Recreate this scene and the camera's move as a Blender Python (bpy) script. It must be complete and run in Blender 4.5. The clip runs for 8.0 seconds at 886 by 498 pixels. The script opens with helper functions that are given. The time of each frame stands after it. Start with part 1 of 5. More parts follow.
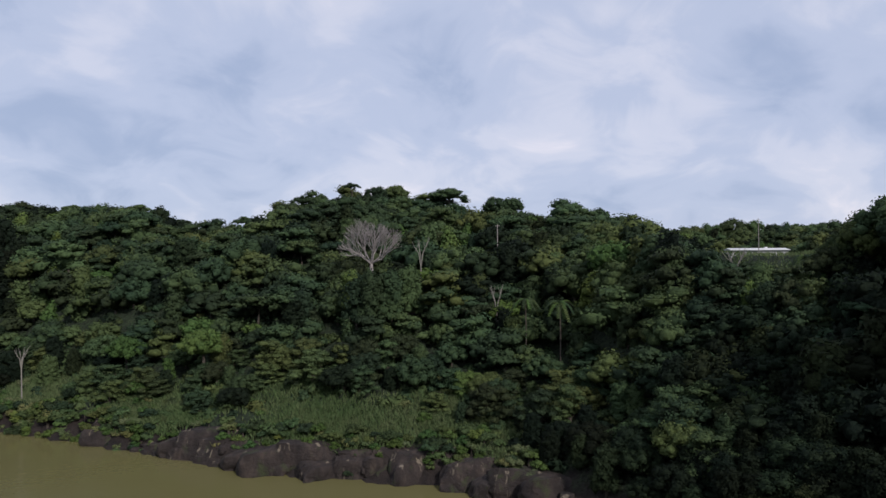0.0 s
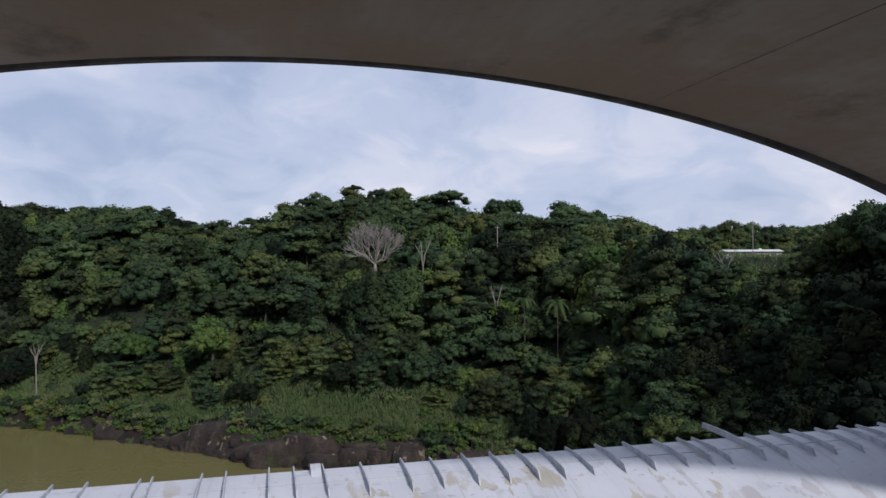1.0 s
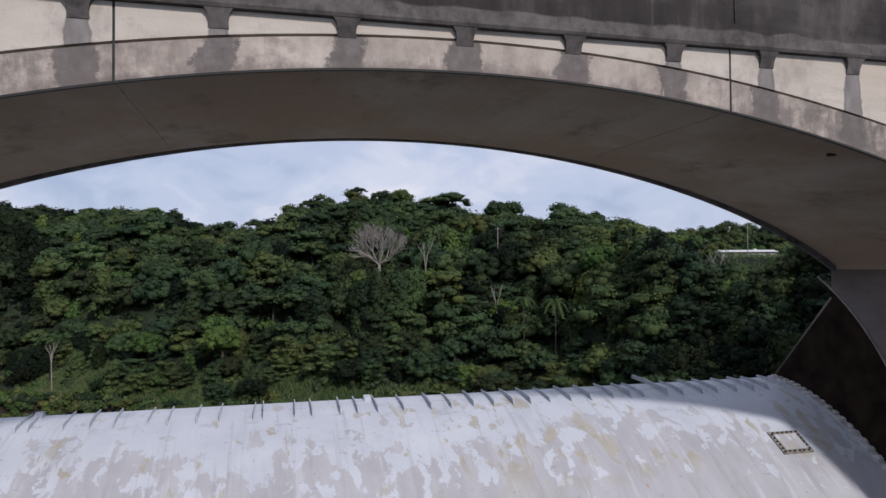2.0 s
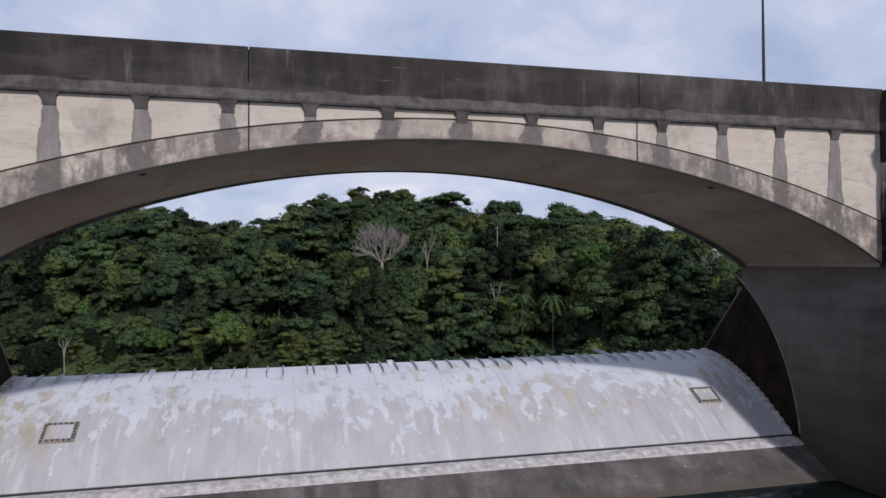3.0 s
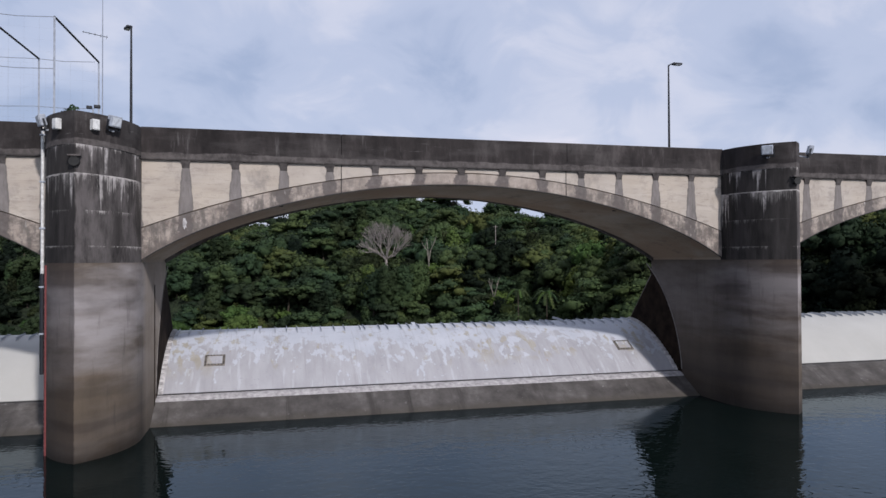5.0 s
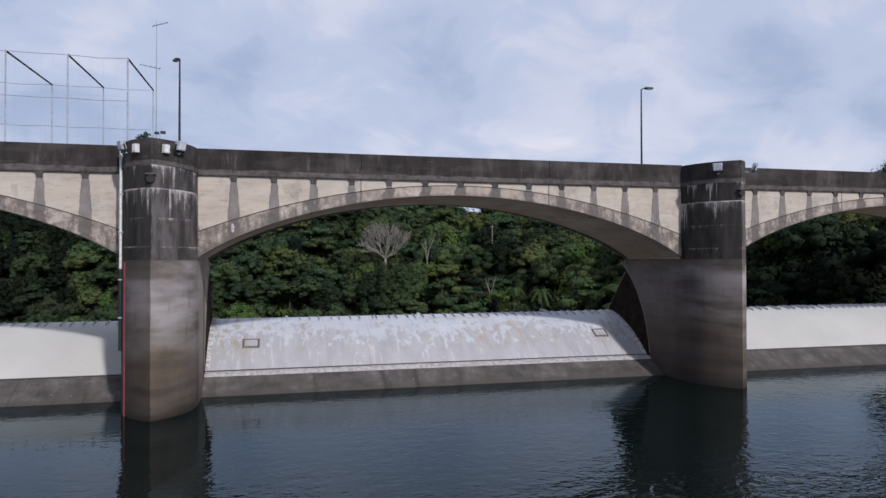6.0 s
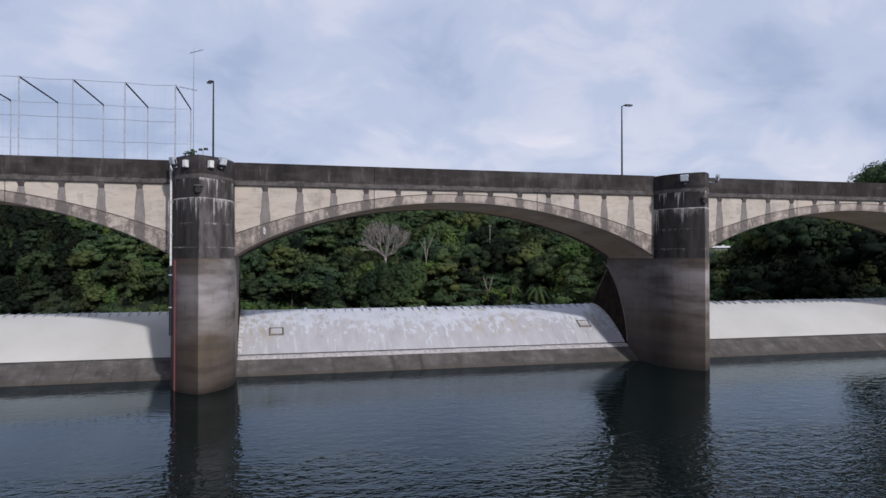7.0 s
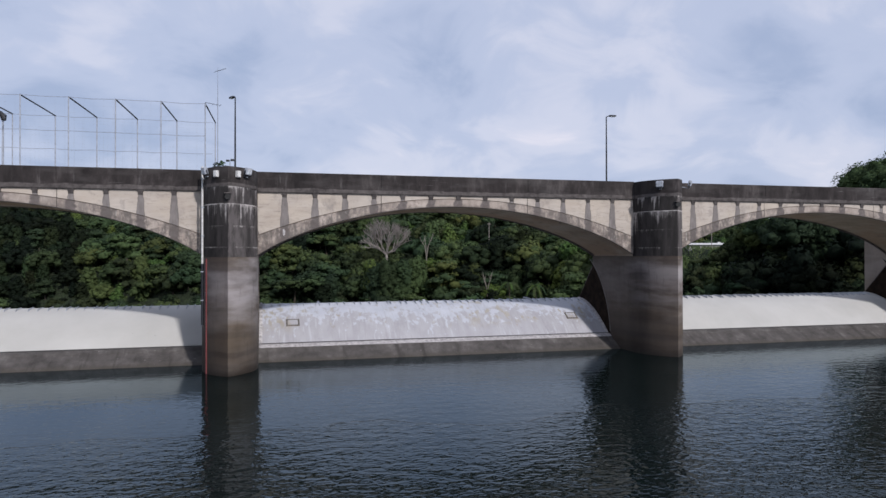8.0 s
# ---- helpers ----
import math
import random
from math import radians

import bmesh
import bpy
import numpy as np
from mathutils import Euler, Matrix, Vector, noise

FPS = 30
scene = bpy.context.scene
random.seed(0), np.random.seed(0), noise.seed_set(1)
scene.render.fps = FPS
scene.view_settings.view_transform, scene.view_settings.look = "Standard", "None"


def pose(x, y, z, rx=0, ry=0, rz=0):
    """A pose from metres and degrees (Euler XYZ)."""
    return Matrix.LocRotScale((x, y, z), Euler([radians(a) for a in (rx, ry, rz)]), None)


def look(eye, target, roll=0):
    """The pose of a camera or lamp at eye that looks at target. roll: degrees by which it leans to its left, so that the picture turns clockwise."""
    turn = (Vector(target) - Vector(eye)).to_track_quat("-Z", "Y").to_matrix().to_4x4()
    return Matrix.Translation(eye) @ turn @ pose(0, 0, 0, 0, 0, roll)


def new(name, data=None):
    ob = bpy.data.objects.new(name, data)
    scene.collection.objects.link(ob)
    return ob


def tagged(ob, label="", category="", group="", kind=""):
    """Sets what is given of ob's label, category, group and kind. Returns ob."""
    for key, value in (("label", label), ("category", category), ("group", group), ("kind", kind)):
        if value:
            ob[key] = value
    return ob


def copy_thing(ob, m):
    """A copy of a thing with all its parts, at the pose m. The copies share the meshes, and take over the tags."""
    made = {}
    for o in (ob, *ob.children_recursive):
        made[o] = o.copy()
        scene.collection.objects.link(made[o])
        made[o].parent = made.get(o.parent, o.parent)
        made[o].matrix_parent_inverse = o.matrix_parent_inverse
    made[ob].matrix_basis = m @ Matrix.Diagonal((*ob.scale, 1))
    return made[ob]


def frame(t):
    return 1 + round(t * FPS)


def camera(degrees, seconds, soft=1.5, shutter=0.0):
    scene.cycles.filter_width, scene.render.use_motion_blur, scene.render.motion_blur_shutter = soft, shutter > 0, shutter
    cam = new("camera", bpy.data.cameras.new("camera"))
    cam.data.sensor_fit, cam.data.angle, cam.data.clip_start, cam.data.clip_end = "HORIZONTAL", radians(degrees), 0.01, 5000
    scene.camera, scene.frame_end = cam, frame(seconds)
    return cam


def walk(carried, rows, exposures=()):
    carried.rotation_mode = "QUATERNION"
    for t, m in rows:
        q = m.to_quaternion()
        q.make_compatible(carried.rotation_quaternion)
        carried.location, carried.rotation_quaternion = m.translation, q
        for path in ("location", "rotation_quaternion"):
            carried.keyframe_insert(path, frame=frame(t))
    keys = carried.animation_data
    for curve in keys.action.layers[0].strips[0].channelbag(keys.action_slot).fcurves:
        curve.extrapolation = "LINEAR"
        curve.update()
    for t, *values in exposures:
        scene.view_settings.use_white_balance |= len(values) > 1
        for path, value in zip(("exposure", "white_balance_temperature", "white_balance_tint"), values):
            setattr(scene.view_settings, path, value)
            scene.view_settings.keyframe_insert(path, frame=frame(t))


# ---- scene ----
cam = camera(65.3, 8.0, 1.5)
PATH = [
    (0, (0.63, 2.226, 8.384), (1.121, 4.164, 8.422), -0.4),
    (0.5, (-0.457, -1.496, 8.372), (0.033, 0.443, 8.41), -0.4),
    (1, (-1.474, -4.977, 8.359), (-0.985, -3.038, 8.399), -0.3),
    (1.5, (-2.545, -8.79, 8.35), (-2.058, -6.85, 8.391), -0.3),
    (2.8, (-5.137, -18.311, 8.326), (-4.654, -16.371, 8.367), -0.4),
    (3, (-5.527, -19.789, 8.329), (-5.044, -17.849, 8.365), -0.3),
    (3.5, (-6.501, -23.45, 8.222), (-6.019, -21.51, 8.258), -0.2),
    (4, (-7.483, -27.055, 8.202), (-7.002, -25.114, 8.236), -0.3),
    (4.5, (-8.475, -30.617, 8.181), (-7.994, -28.676, 8.212), -0.3),
    (6, (-11.442, -40.72, 8.144), (-10.951, -38.781, 8.17), -0.1),
    (6.5, (-12.377, -43.819, 8.151), (-11.884, -41.882, 8.177), -0.1),
    (7, (-13.265, -46.833, 8.165), (-12.769, -44.896, 8.187), -0.0),
    (7.5, (-14.02, -49.65, 8.197), (-13.524, -47.712, 8.217), -0.0),
    (8, (-14.651, -52.312, 8.255), (-14.155, -50.375, 8.269), -0.1),
]
walk(cam, [(t, look(eye, target, roll)) for t, eye, target, roll in PATH])


# ---- light ----
SUN_AZ, SUN_EL = 17.5, 35.0          # degrees: right of straight behind the bridge's upstream side; height
toward = Vector((math.sin(radians(SUN_AZ)) * math.cos(radians(SUN_EL)), -math.cos(radians(SUN_AZ)) * math.cos(radians(SUN_EL)), math.sin(radians(SUN_EL))))
sun = new("sun", bpy.data.lights.new("sun", "SUN"))
sun.data.energy, sun.data.angle, sun.data.color = 3.3, radians(2.5), (1.0, 0.95, 0.94)
sun.matrix_world = look(toward * 300, (0, 0, 0))

world = bpy.data.worlds.new("overcast_sky")
scene.world = world
world.use_nodes = True
wn, wl = world.node_tree.nodes, world.node_tree.links
wn.clear()
w_out, w_bg = wn.new("ShaderNodeOutputWorld"), wn.new("ShaderNodeBackground")
w_sky = wn.new("ShaderNodeTexSky")
w_sky.sky_type, w_sky.sun_disc = "NISHITA", False
w_sky.sun_elevation, w_sky.sun_rotation = radians(SUN_EL), math.atan2(toward.x, toward.y)
w_co = wn.new("ShaderNodeTexCoord")
w_sep, w_z, w_div, w_com = wn.new("ShaderNodeSeparateXYZ"), wn.new("ShaderNodeMath"), wn.new("ShaderNodeVectorMath"), wn.new("ShaderNodeCombineXYZ")
wl.new(w_co.outputs["Generated"], w_sep.inputs[0])
w_abs = wn.new("ShaderNodeMath")
w_abs.operation = "ABSOLUTE"
wl.new(w_sep.outputs[2], w_abs.inputs[0])
w_z.operation, w_z.inputs[1].default_value = "ADD", 0.42
wl.new(w_abs.outputs[0], w_z.inputs[0])
for k in range(3):
    wl.new(w_z.outputs[0], w_com.inputs[k])
w_div.operation = "DIVIDE"
wl.new(w_co.outputs["Generated"], w_div.inputs[0])
wl.new(w_com.outputs[0], w_div.inputs[1])


def cloud(scale, detail, rough, offset, distort=0.3):
    m, n = wn.new("ShaderNodeMapping"), wn.new("ShaderNodeTexNoise")
    m.inputs["Location"].default_value = offset
    m.inputs["Scale"].default_value = (1.0, 1.0, 0.0)
    n.inputs["Scale"].default_value, n.inputs["Detail"].default_value = scale, detail
    n.inputs["Roughness"].default_value, n.inputs["Distortion"].default_value = rough, distort
    wl.new(w_div.outputs[0], m.inputs[0])
    wl.new(m.outputs[0], n.inputs[0])
    return n


def w_ramp(src, stops):
    r = wn.new("ShaderNodeValToRGB")
    r.color_ramp.interpolation = "EASE"
    while len(r.color_ramp.elements) < len(stops):
        r.color_ramp.elements.new(0.5)
    for e, (p, c) in zip(r.color_ramp.elements, stops):
        e.position, e.color = p, (*c, 1)
    wl.new(src, r.inputs[0])
    return r


c_big = cloud(1.7, 4, 0.5, (5.4, 2.2, 0))
c_fine = cloud(4.6, 7, 0.55, (8.0, 2.0, 0), 0.6)
w_mixn = wn.new("ShaderNodeMix")
w_mixn.inputs[0].default_value = 0.44
wl.new(c_big.outputs[0], w_mixn.inputs[2])
wl.new(c_fine.outputs[0], w_mixn.inputs[3])
w_col = w_ramp(w_mixn.outputs[0], [(0.34, (3.9, 4.7, 6.7)), (0.47, (5.2, 5.85, 7.75)), (0.57, (6.5, 6.85, 8.4)), (0.68, (8.6, 8.3, 9.3))])
w_mix = wn.new("ShaderNodeMix")
w_mix.data_type = "RGBA"
w_mix.inputs[0].default_value = 0.92
wl.new(w_sky.outputs[0], w_mix.inputs[6])
wl.new(w_col.outputs[0], w_mix.inputs[7])
wl.new(w_mix.outputs[2], w_bg.inputs[0])
w_bg.inputs[1].default_value = 0.1
wl.new(w_bg.outputs[0], w_out.inputs[0])


# ---- materials ----
class Mat:
    """A node material in a few lines."""

    def __init__(self, name):
        self.m = bpy.data.materials.new(name)
        self.m.use_nodes = True
        self.n, self.l = self.m.node_tree.nodes, self.m.node_tree.links
        self.b = self.n["Principled BSDF"]
        self.co = self.n.new("ShaderNodeNewGeometry").outputs["Position"]

    def noise(self, scale, detail=5, rough=0.55, stretch=(1, 1, 1), offset=(0, 0, 0), distort=0.0):
        m, n = self.n.new("ShaderNodeMapping"), self.n.new("ShaderNodeTexNoise")
        m.inputs["Scale"].default_value, m.inputs["Location"].default_value = stretch, offset
        n.inputs["Scale"].default_value, n.inputs["Detail"].default_value = scale, detail
        n.inputs["Roughness"].default_value, n.inputs["Distortion"].default_value = rough, distort
        self.l.new(self.co, m.inputs[0])
        self.l.new(m.outputs[0], n.inputs[0])
        return n.outputs[0]

    def ramp(self, src, stops):
        r = self.n.new("ShaderNodeValToRGB")
        while len(r.color_ramp.elements) < len(stops):
            r.color_ramp.elements.new(0.5)
        for e, (p, c) in zip(r.color_ramp.elements, stops):
            e.position, e.color = p, (*c, 1) if isinstance(c, tuple) else (c, c, c, 1)
        self.l.new(src, r.inputs[0])
        return r.outputs[0]

    def mix(self, fac, a, b, blend="MIX"):
        x = self.n.new("ShaderNodeMix")
        x.data_type, x.blend_type = "RGBA", blend
        for v, i in ((fac, 0), (a, 6), (b, 7)):
            if isinstance(v, (int, float)):
                x.inputs[i].default_value = v
            elif isinstance(v, tuple):
                x.inputs[i].default_value = (*v, 1)
            else:
                self.l.new(v, x.inputs[i])
        return x.outputs[2]

    def math(self, op, a, b=0.0, c=0.0):
        x = self.n.new("ShaderNodeMath")
        x.operation = op
        for v, i in ((a, 0), (b, 1), (c, 2)):
            if isinstance(v, (int, float)):
                x.inputs[i].default_value = v
            else:
                self.l.new(v, x.inputs[i])
        return x.outputs[0]

    def axis(self, k):
        s = self.n.new("ShaderNodeSeparateXYZ")
        self.l.new(self.co, s.inputs[0])
        return s.outputs[k]

    def done(self, colour, rough=0.8, bump=None, depth=0.02, strength=0.4, metal=0.0, spec=0.3):
        for v, key in ((colour, "Base Color"), (rough, "Roughness"), (metal, "Metallic"), (spec, "Specular IOR Level")):
            if isinstance(v, tuple):
                self.b.inputs[key].default_value = (*v, 1)
            elif isinstance(v, (int, float)):
                self.b.inputs[key].default_value = v
            else:
                self.l.new(v, self.b.inputs[key])
        if bump is not None:
            u = self.n.new("ShaderNodeBump")
            u.inputs["Distance"].default_value, u.inputs["Strength"].default_value = depth, strength
            self.l.new(bump, u.inputs["Height"])
            self.l.new(u.outputs[0], self.b.inputs["Normal"])
        return self.m


BAY, HALF, PIER_W = 34.29, 15.24, 3.81      # bay pitch, half the clear span, pier width
PITCH = 2.22                                # corbel pitch


def concrete_wall():
    """Pale spandrel concrete with a dark run of water under each corbel."""
    k = Mat("pale_spandrel_concrete")
    base = k.ramp(k.noise(0.5, 6), [(0.3, (0.33, 0.28, 0.24)), (0.55, (0.435, 0.385, 0.34)), (0.75, (0.50, 0.447, 0.402))])
    base = k.mix(k.ramp(k.noise(0.4, 4, 0.55, (1, 1, 1), (3, 2, 6)), [(0.45, 0.0), (0.65, 0.55)]), base, (0.45, 0.37, 0.28))
    base = k.mix(0.5, base, k.ramp(k.noise(1.2, 5, 0.6, (0.25, 1, 1.6)), [(0.3, (0.36, 0.315, 0.27)), (0.6, (0.48, 0.43, 0.38))]))
    # distance to the nearest corbel's line, wobbling, growing downwards
    x = k.math("WRAP", k.math("ADD", k.axis(0), BAY * 4 + BAY / 2), BAY, 0.0)
    x = k.math("SUBTRACT", x, BAY / 2)
    d = k.math("PINGPONG", k.math("ADD", x, PITCH * 20), PITCH / 2)
    wob = k.math("MULTIPLY", k.math("SUBTRACT", k.noise(2.3, 6, 0.65, (1, 1, 0.7)), 0.5), 0.26)
    fall = k.ramp(k.math("MULTIPLY", k.math("SUBTRACT", 12.8, k.axis(2)), 0.25), [(0.04, 0.13), (0.14, 0.22), (0.5, 0.33), (1.0, 0.42)])
    edge = k.math("SUBTRACT", k.math("ADD", fall, wob), d)
    run = k.ramp(edge, [(0.0, 0.0), (0.035, 1.0)])
    rim = k.ramp(edge, [(0.0, 0.55), (0.09, 1.0)])
    stain = k.ramp(k.noise(2.6, 7, 0.65, (1.6, 1, 0.4)), [(0.3, (0.10, 0.090, 0.088)), (0.68, (0.225, 0.205, 0.20))])
    stain = k.mix(1.0, stain, rim, "MULTIPLY")
    col = k.mix(k.math("MULTIPLY", run, 0.93), base, stain)
    grime = k.ramp(k.noise(0.7, 8, 0.7, (1, 1, 0.7), (9, 3, 1)), [(0.54, 0.0), (0.66, 0.5)])
    col = k.mix(grime, col, (0.17, 0.155, 0.148))
    specks = k.ramp(k.noise(2.4, 8, 0.75, (0.55, 1, 1.5), (1, 3, 8)), [(0.58, 0.0), (0.66, 0.5)])
    col = k.mix(k.math("MULTIPLY", specks, k.ramp(k.noise(0.4, 3, 0.5, (1, 1, 1), (8, 8, 8)), [(0.42, 0.0), (0.6, 1.0)])), col, (0.20, 0.185, 0.175))
    haunch = k.ramp(k.math("DIVIDE", k.math("ABSOLUTE", x), HALF), [(0.35, 0.0), (0.85, 1.0)])
    boards = k.ramp(k.noise(1.5, 8, 0.75, (0.6, 1, 3.2), (4, 2, 9)), [(0.52, 0.0), (0.66, 0.55)])
    col = k.mix(k.math("MULTIPLY", boards, haunch), col, (0.17, 0.148, 0.135))
    return k.done(col, 0.9, k.noise(14, 5), 0.02, 0.35)


def concrete_ring():
    k = Mat("stained_arch_ring_concrete")
    base = k.ramp(k.noise(0.8, 7, 0.65), [(0.3, (0.26, 0.216, 0.185)), (0.7, (0.46, 0.40, 0.352))])
    x = k.math("WRAP", k.math("ADD", k.axis(0), BAY * 4 + BAY / 2), BAY, 0.0)
    x = k.math("SUBTRACT", x, BAY / 2)
    d = k.math("PINGPONG", k.math("ADD", x, PITCH * 20), PITCH / 2)
    wob = k.math("MULTIPLY", k.math("SUBTRACT", k.noise(1.5, 8, 0.72), 0.5), 1.0)
    run = k.ramp(k.math("SUBTRACT", k.math("ADD", 0.36, wob), d), [(0.0, 0.0), (0.07, 0.9)])
    dark = k.ramp(k.noise(4, 6), [(0.3, (0.065, 0.056, 0.056)), (0.7, (0.155, 0.135, 0.132))])
    col = k.mix(run, base, dark)
    drip = k.ramp(k.noise(2.2, 8, 0.7, (1.3, 1, 0.4), (2, 3, 1)), [(0.46, 0.0), (0.57, 0.8)])
    haunch = k.ramp(k.math("DIVIDE", k.math("ABSOLUTE", x), HALF), [(0.25, 0.25), (0.6, 1.0)])
    col = k.mix(k.math("MULTIPLY", drip, haunch), col, (0.12, 0.108, 0.10))
    mottle = k.ramp(k.noise(1.9, 8, 0.75, (0.7, 1, 1), (5, 9, 4)), [(0.44, 0.0), (0.60, 0.75)])
    col = k.mix(k.math("MULTIPLY", mottle, haunch), col, (0.105, 0.090, 0.083))
    rusty = k.ramp(k.noise(1.1, 7, 0.7, (0.8, 1, 1), (7, 7, 3)), [(0.58, 0.0), (0.68, 0.55)])
    col = k.mix(rusty, col, (0.15, 0.115, 0.105))
    foot = k.math("SUBTRACT", k.axis(2), k.math("SUBTRACT", 11.95, k.math("MULTIPLY", k.math("MULTIPLY", x, x), 0.0155)))    # height over the ring's lower edge
    soiled = k.ramp(k.math("ADD", foot, k.math("MULTIPLY", k.math("SUBTRACT", k.noise(1.6, 7, 0.7), 0.5), 1.1)), [(0.0, 0.6), (0.22, 0.0)])
    col = k.mix(soiled, col, (0.12, 0.098, 0.088))
    lime = k.ramp(k.noise(1.3, 5, 0.6, (2.2, 1, 0.5), (12, 3, 1)), [(0.66, 0.0), (0.72, 0.7)])
    col = k.mix(lime, col, (0.58, 0.55, 0.52))
    return k.done(col, 0.9, k.noise(14, 5), 0.02, 0.35)


def concrete_dark():
    k = Mat("blackened_weathered_concrete")
    base = k.ramp(k.noise(1.1, 7, 0.65, (1, 1, 0.35)), [(0.3, (0.012, 0.0100, 0.0100)), (0.55, (0.033, 0.028, 0.0275)), (0.78, (0.10, 0.087, 0.085))])
    band = k.ramp(k.noise(0.35, 5, 0.6, (0.6, 1, 2.5)), [(0.5, 0.0), (0.72, 0.5)])
    col = k.mix(band, base, (0.10, 0.092, 0.09))
    drips = k.ramp(k.noise(3.2, 6, 0.65, (1, 1, 0.12), (3, 1, 2)), [(0.62, 0.0), (0.74, 0.5)])
    col = k.mix(drips, col, (0.15, 0.14, 0.138))
    low = k.ramp(k.math("ADD", k.math("MULTIPLY", k.math("SUBTRACT", k.axis(2), 12.78), 2.0), k.math("MULTIPLY", k.noise(0.8, 5), 0.6)), [(0.92, 0.8), (1.08, 0.0)])
    col = k.mix(low, col, k.ramp(k.noise(2.2, 7, 0.7), [(0.35, (0.05, 0.044, 0.043)), (0.65, (0.14, 0.125, 0.12))]))
    blots = k.ramp(k.noise(0.8, 6, 0.7, (1, 1, 0.8), (5, 5, 2)), [(0.60, 0.0), (0.68, 0.7)])
    col = k.mix(blots, col, (0.014, 0.0125, 0.012))
    wear = k.ramp(k.noise(1.0, 6, 0.6, (0.35, 1, 6), (0, 2, 7)), [(0.66, 0.0), (0.72, 0.6)])
    col = k.mix(wear, col, (0.20, 0.19, 0.185))
    return k.done(col, 0.92, k.noise(11, 6), 0.02, 0.4)


def concrete_nose():
    """Pier head: black streaks, with white lime runs under each ledge."""
    k = Mat("black_streaked_pier_concrete")
    streak = k.noise(2.4, 6, 0.62, (1, 1, 0.09))
    base = k.ramp(streak, [(0.38, (0.010, 0.0088, 0.009)), (0.54, (0.030, 0.0265, 0.0262)), (0.74, (0.105, 0.094, 0.090))])
    col = k.mix(k.ramp(k.noise(0.5, 4), [(0.4, 0.0), (0.65, 0.55)]), base, (0.05, 0.045, 0.043))
    haze = k.ramp(k.noise(0.8, 7, 0.65, (1, 1, 0.3), (8, 2, 6)), [(0.50, 0.0), (0.62, 0.4)])
    col = k.mix(haze, col, (0.075, 0.067, 0.066))
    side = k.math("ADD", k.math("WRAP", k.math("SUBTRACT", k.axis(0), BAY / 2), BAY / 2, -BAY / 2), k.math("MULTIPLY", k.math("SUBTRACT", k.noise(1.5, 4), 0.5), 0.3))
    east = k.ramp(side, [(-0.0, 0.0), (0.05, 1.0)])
    # west faces darker, paler mottling mostly on the east faces
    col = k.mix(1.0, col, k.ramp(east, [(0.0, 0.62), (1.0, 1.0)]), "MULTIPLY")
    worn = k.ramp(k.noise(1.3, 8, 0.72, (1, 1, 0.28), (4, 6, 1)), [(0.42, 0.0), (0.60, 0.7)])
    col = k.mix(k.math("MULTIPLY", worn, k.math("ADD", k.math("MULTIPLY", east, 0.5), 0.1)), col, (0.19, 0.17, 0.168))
    z = k.axis(2)
    lime = k.noise(7.0, 7, 0.8, (1, 1, 0.05), (5, 1, 0), 0.15)
    where = k.noise(1.1, 5, 0.6, (1, 1, 0.5), (2, 7, 3))
    for top, length, much, crust in ((11.68, 1.7, 0.0, 1.0), (12.9, 0.5, 0.03, 0.7), (8.75, 0.4, 0.06, 0.4), (10.2, 0.7, 0.09, 0.12)):
        below = k.math("DIVIDE", k.math("SUBTRACT", top, z), length)
        inside = k.math("MULTIPLY", k.math("GREATER_THAN", below, -0.02), k.math("LESS_THAN", below, 1.0))
        full = k.math("ADD", k.math("MULTIPLY", lime, 1.0), k.math("MULTIPLY", where, 0.9))
        reach = k.ramp(k.math("SUBTRACT", full, k.math("ADD", k.math("MULTIPLY", below, 0.42), 0.865 + much)), [(0.0, 0.0), (0.16, 0.85)])
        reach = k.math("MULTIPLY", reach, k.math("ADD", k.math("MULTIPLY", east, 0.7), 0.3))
        col = k.mix(k.math("MULTIPLY", inside, reach), col, (0.50, 0.47, 0.45))
        line = k.math("MULTIPLY", inside, k.ramp(k.math("ADD", k.math("MULTIPLY", below, length * 3.2), k.math("MULTIPLY", k.noise(3.0, 6, 0.7, (1, 1, 0.4), (top, 2, 0)), 0.9)), [(0.46, 0.85), (0.60, 0.0)]))
        line = k.math("MULTIPLY", line, k.ramp(k.noise(0.7, 5, 0.6, (1, 1, 1), (top * 3, 1, 5)), [(0.40 + much, 0.0), (0.56 + much, crust)]))
        col = k.mix(line, col, (0.50, 0.47, 0.45))
    for top, length, shift in ((11.68, 1.9, 3.0), (12.9, 1.3, 8.0)):      # a few broad runs
        below = k.math("DIVIDE", k.math("SUBTRACT", top, z), length)
        inside = k.math("MULTIPLY", k.math("GREATER_THAN", below, 0.0), k.math("LESS_THAN", below, 1.0))
        run = k.math("SUBTRACT", k.noise(2.6, 4, 0.6, (1, 1, 0.04), (shift, 4, 0), 0.1), k.math("MULTIPLY", below, 0.12))
        ragged = k.ramp(k.noise(6, 6, 0.75, (1, 1, 0.5), (shift, 1, 1)), [(0.38, 0.2), (0.58, 0.8)])
        col = k.mix(k.math("MULTIPLY", k.math("MULTIPLY", inside, k.ramp(run, [(0.548, 0.0), (0.60, 1.0)])), ragged), col, (0.46, 0.43, 0.42))
    return k.done(col, 0.9, k.noise(9, 6, 0.6, (1, 1, 0.5)), 0.025, 0.4)


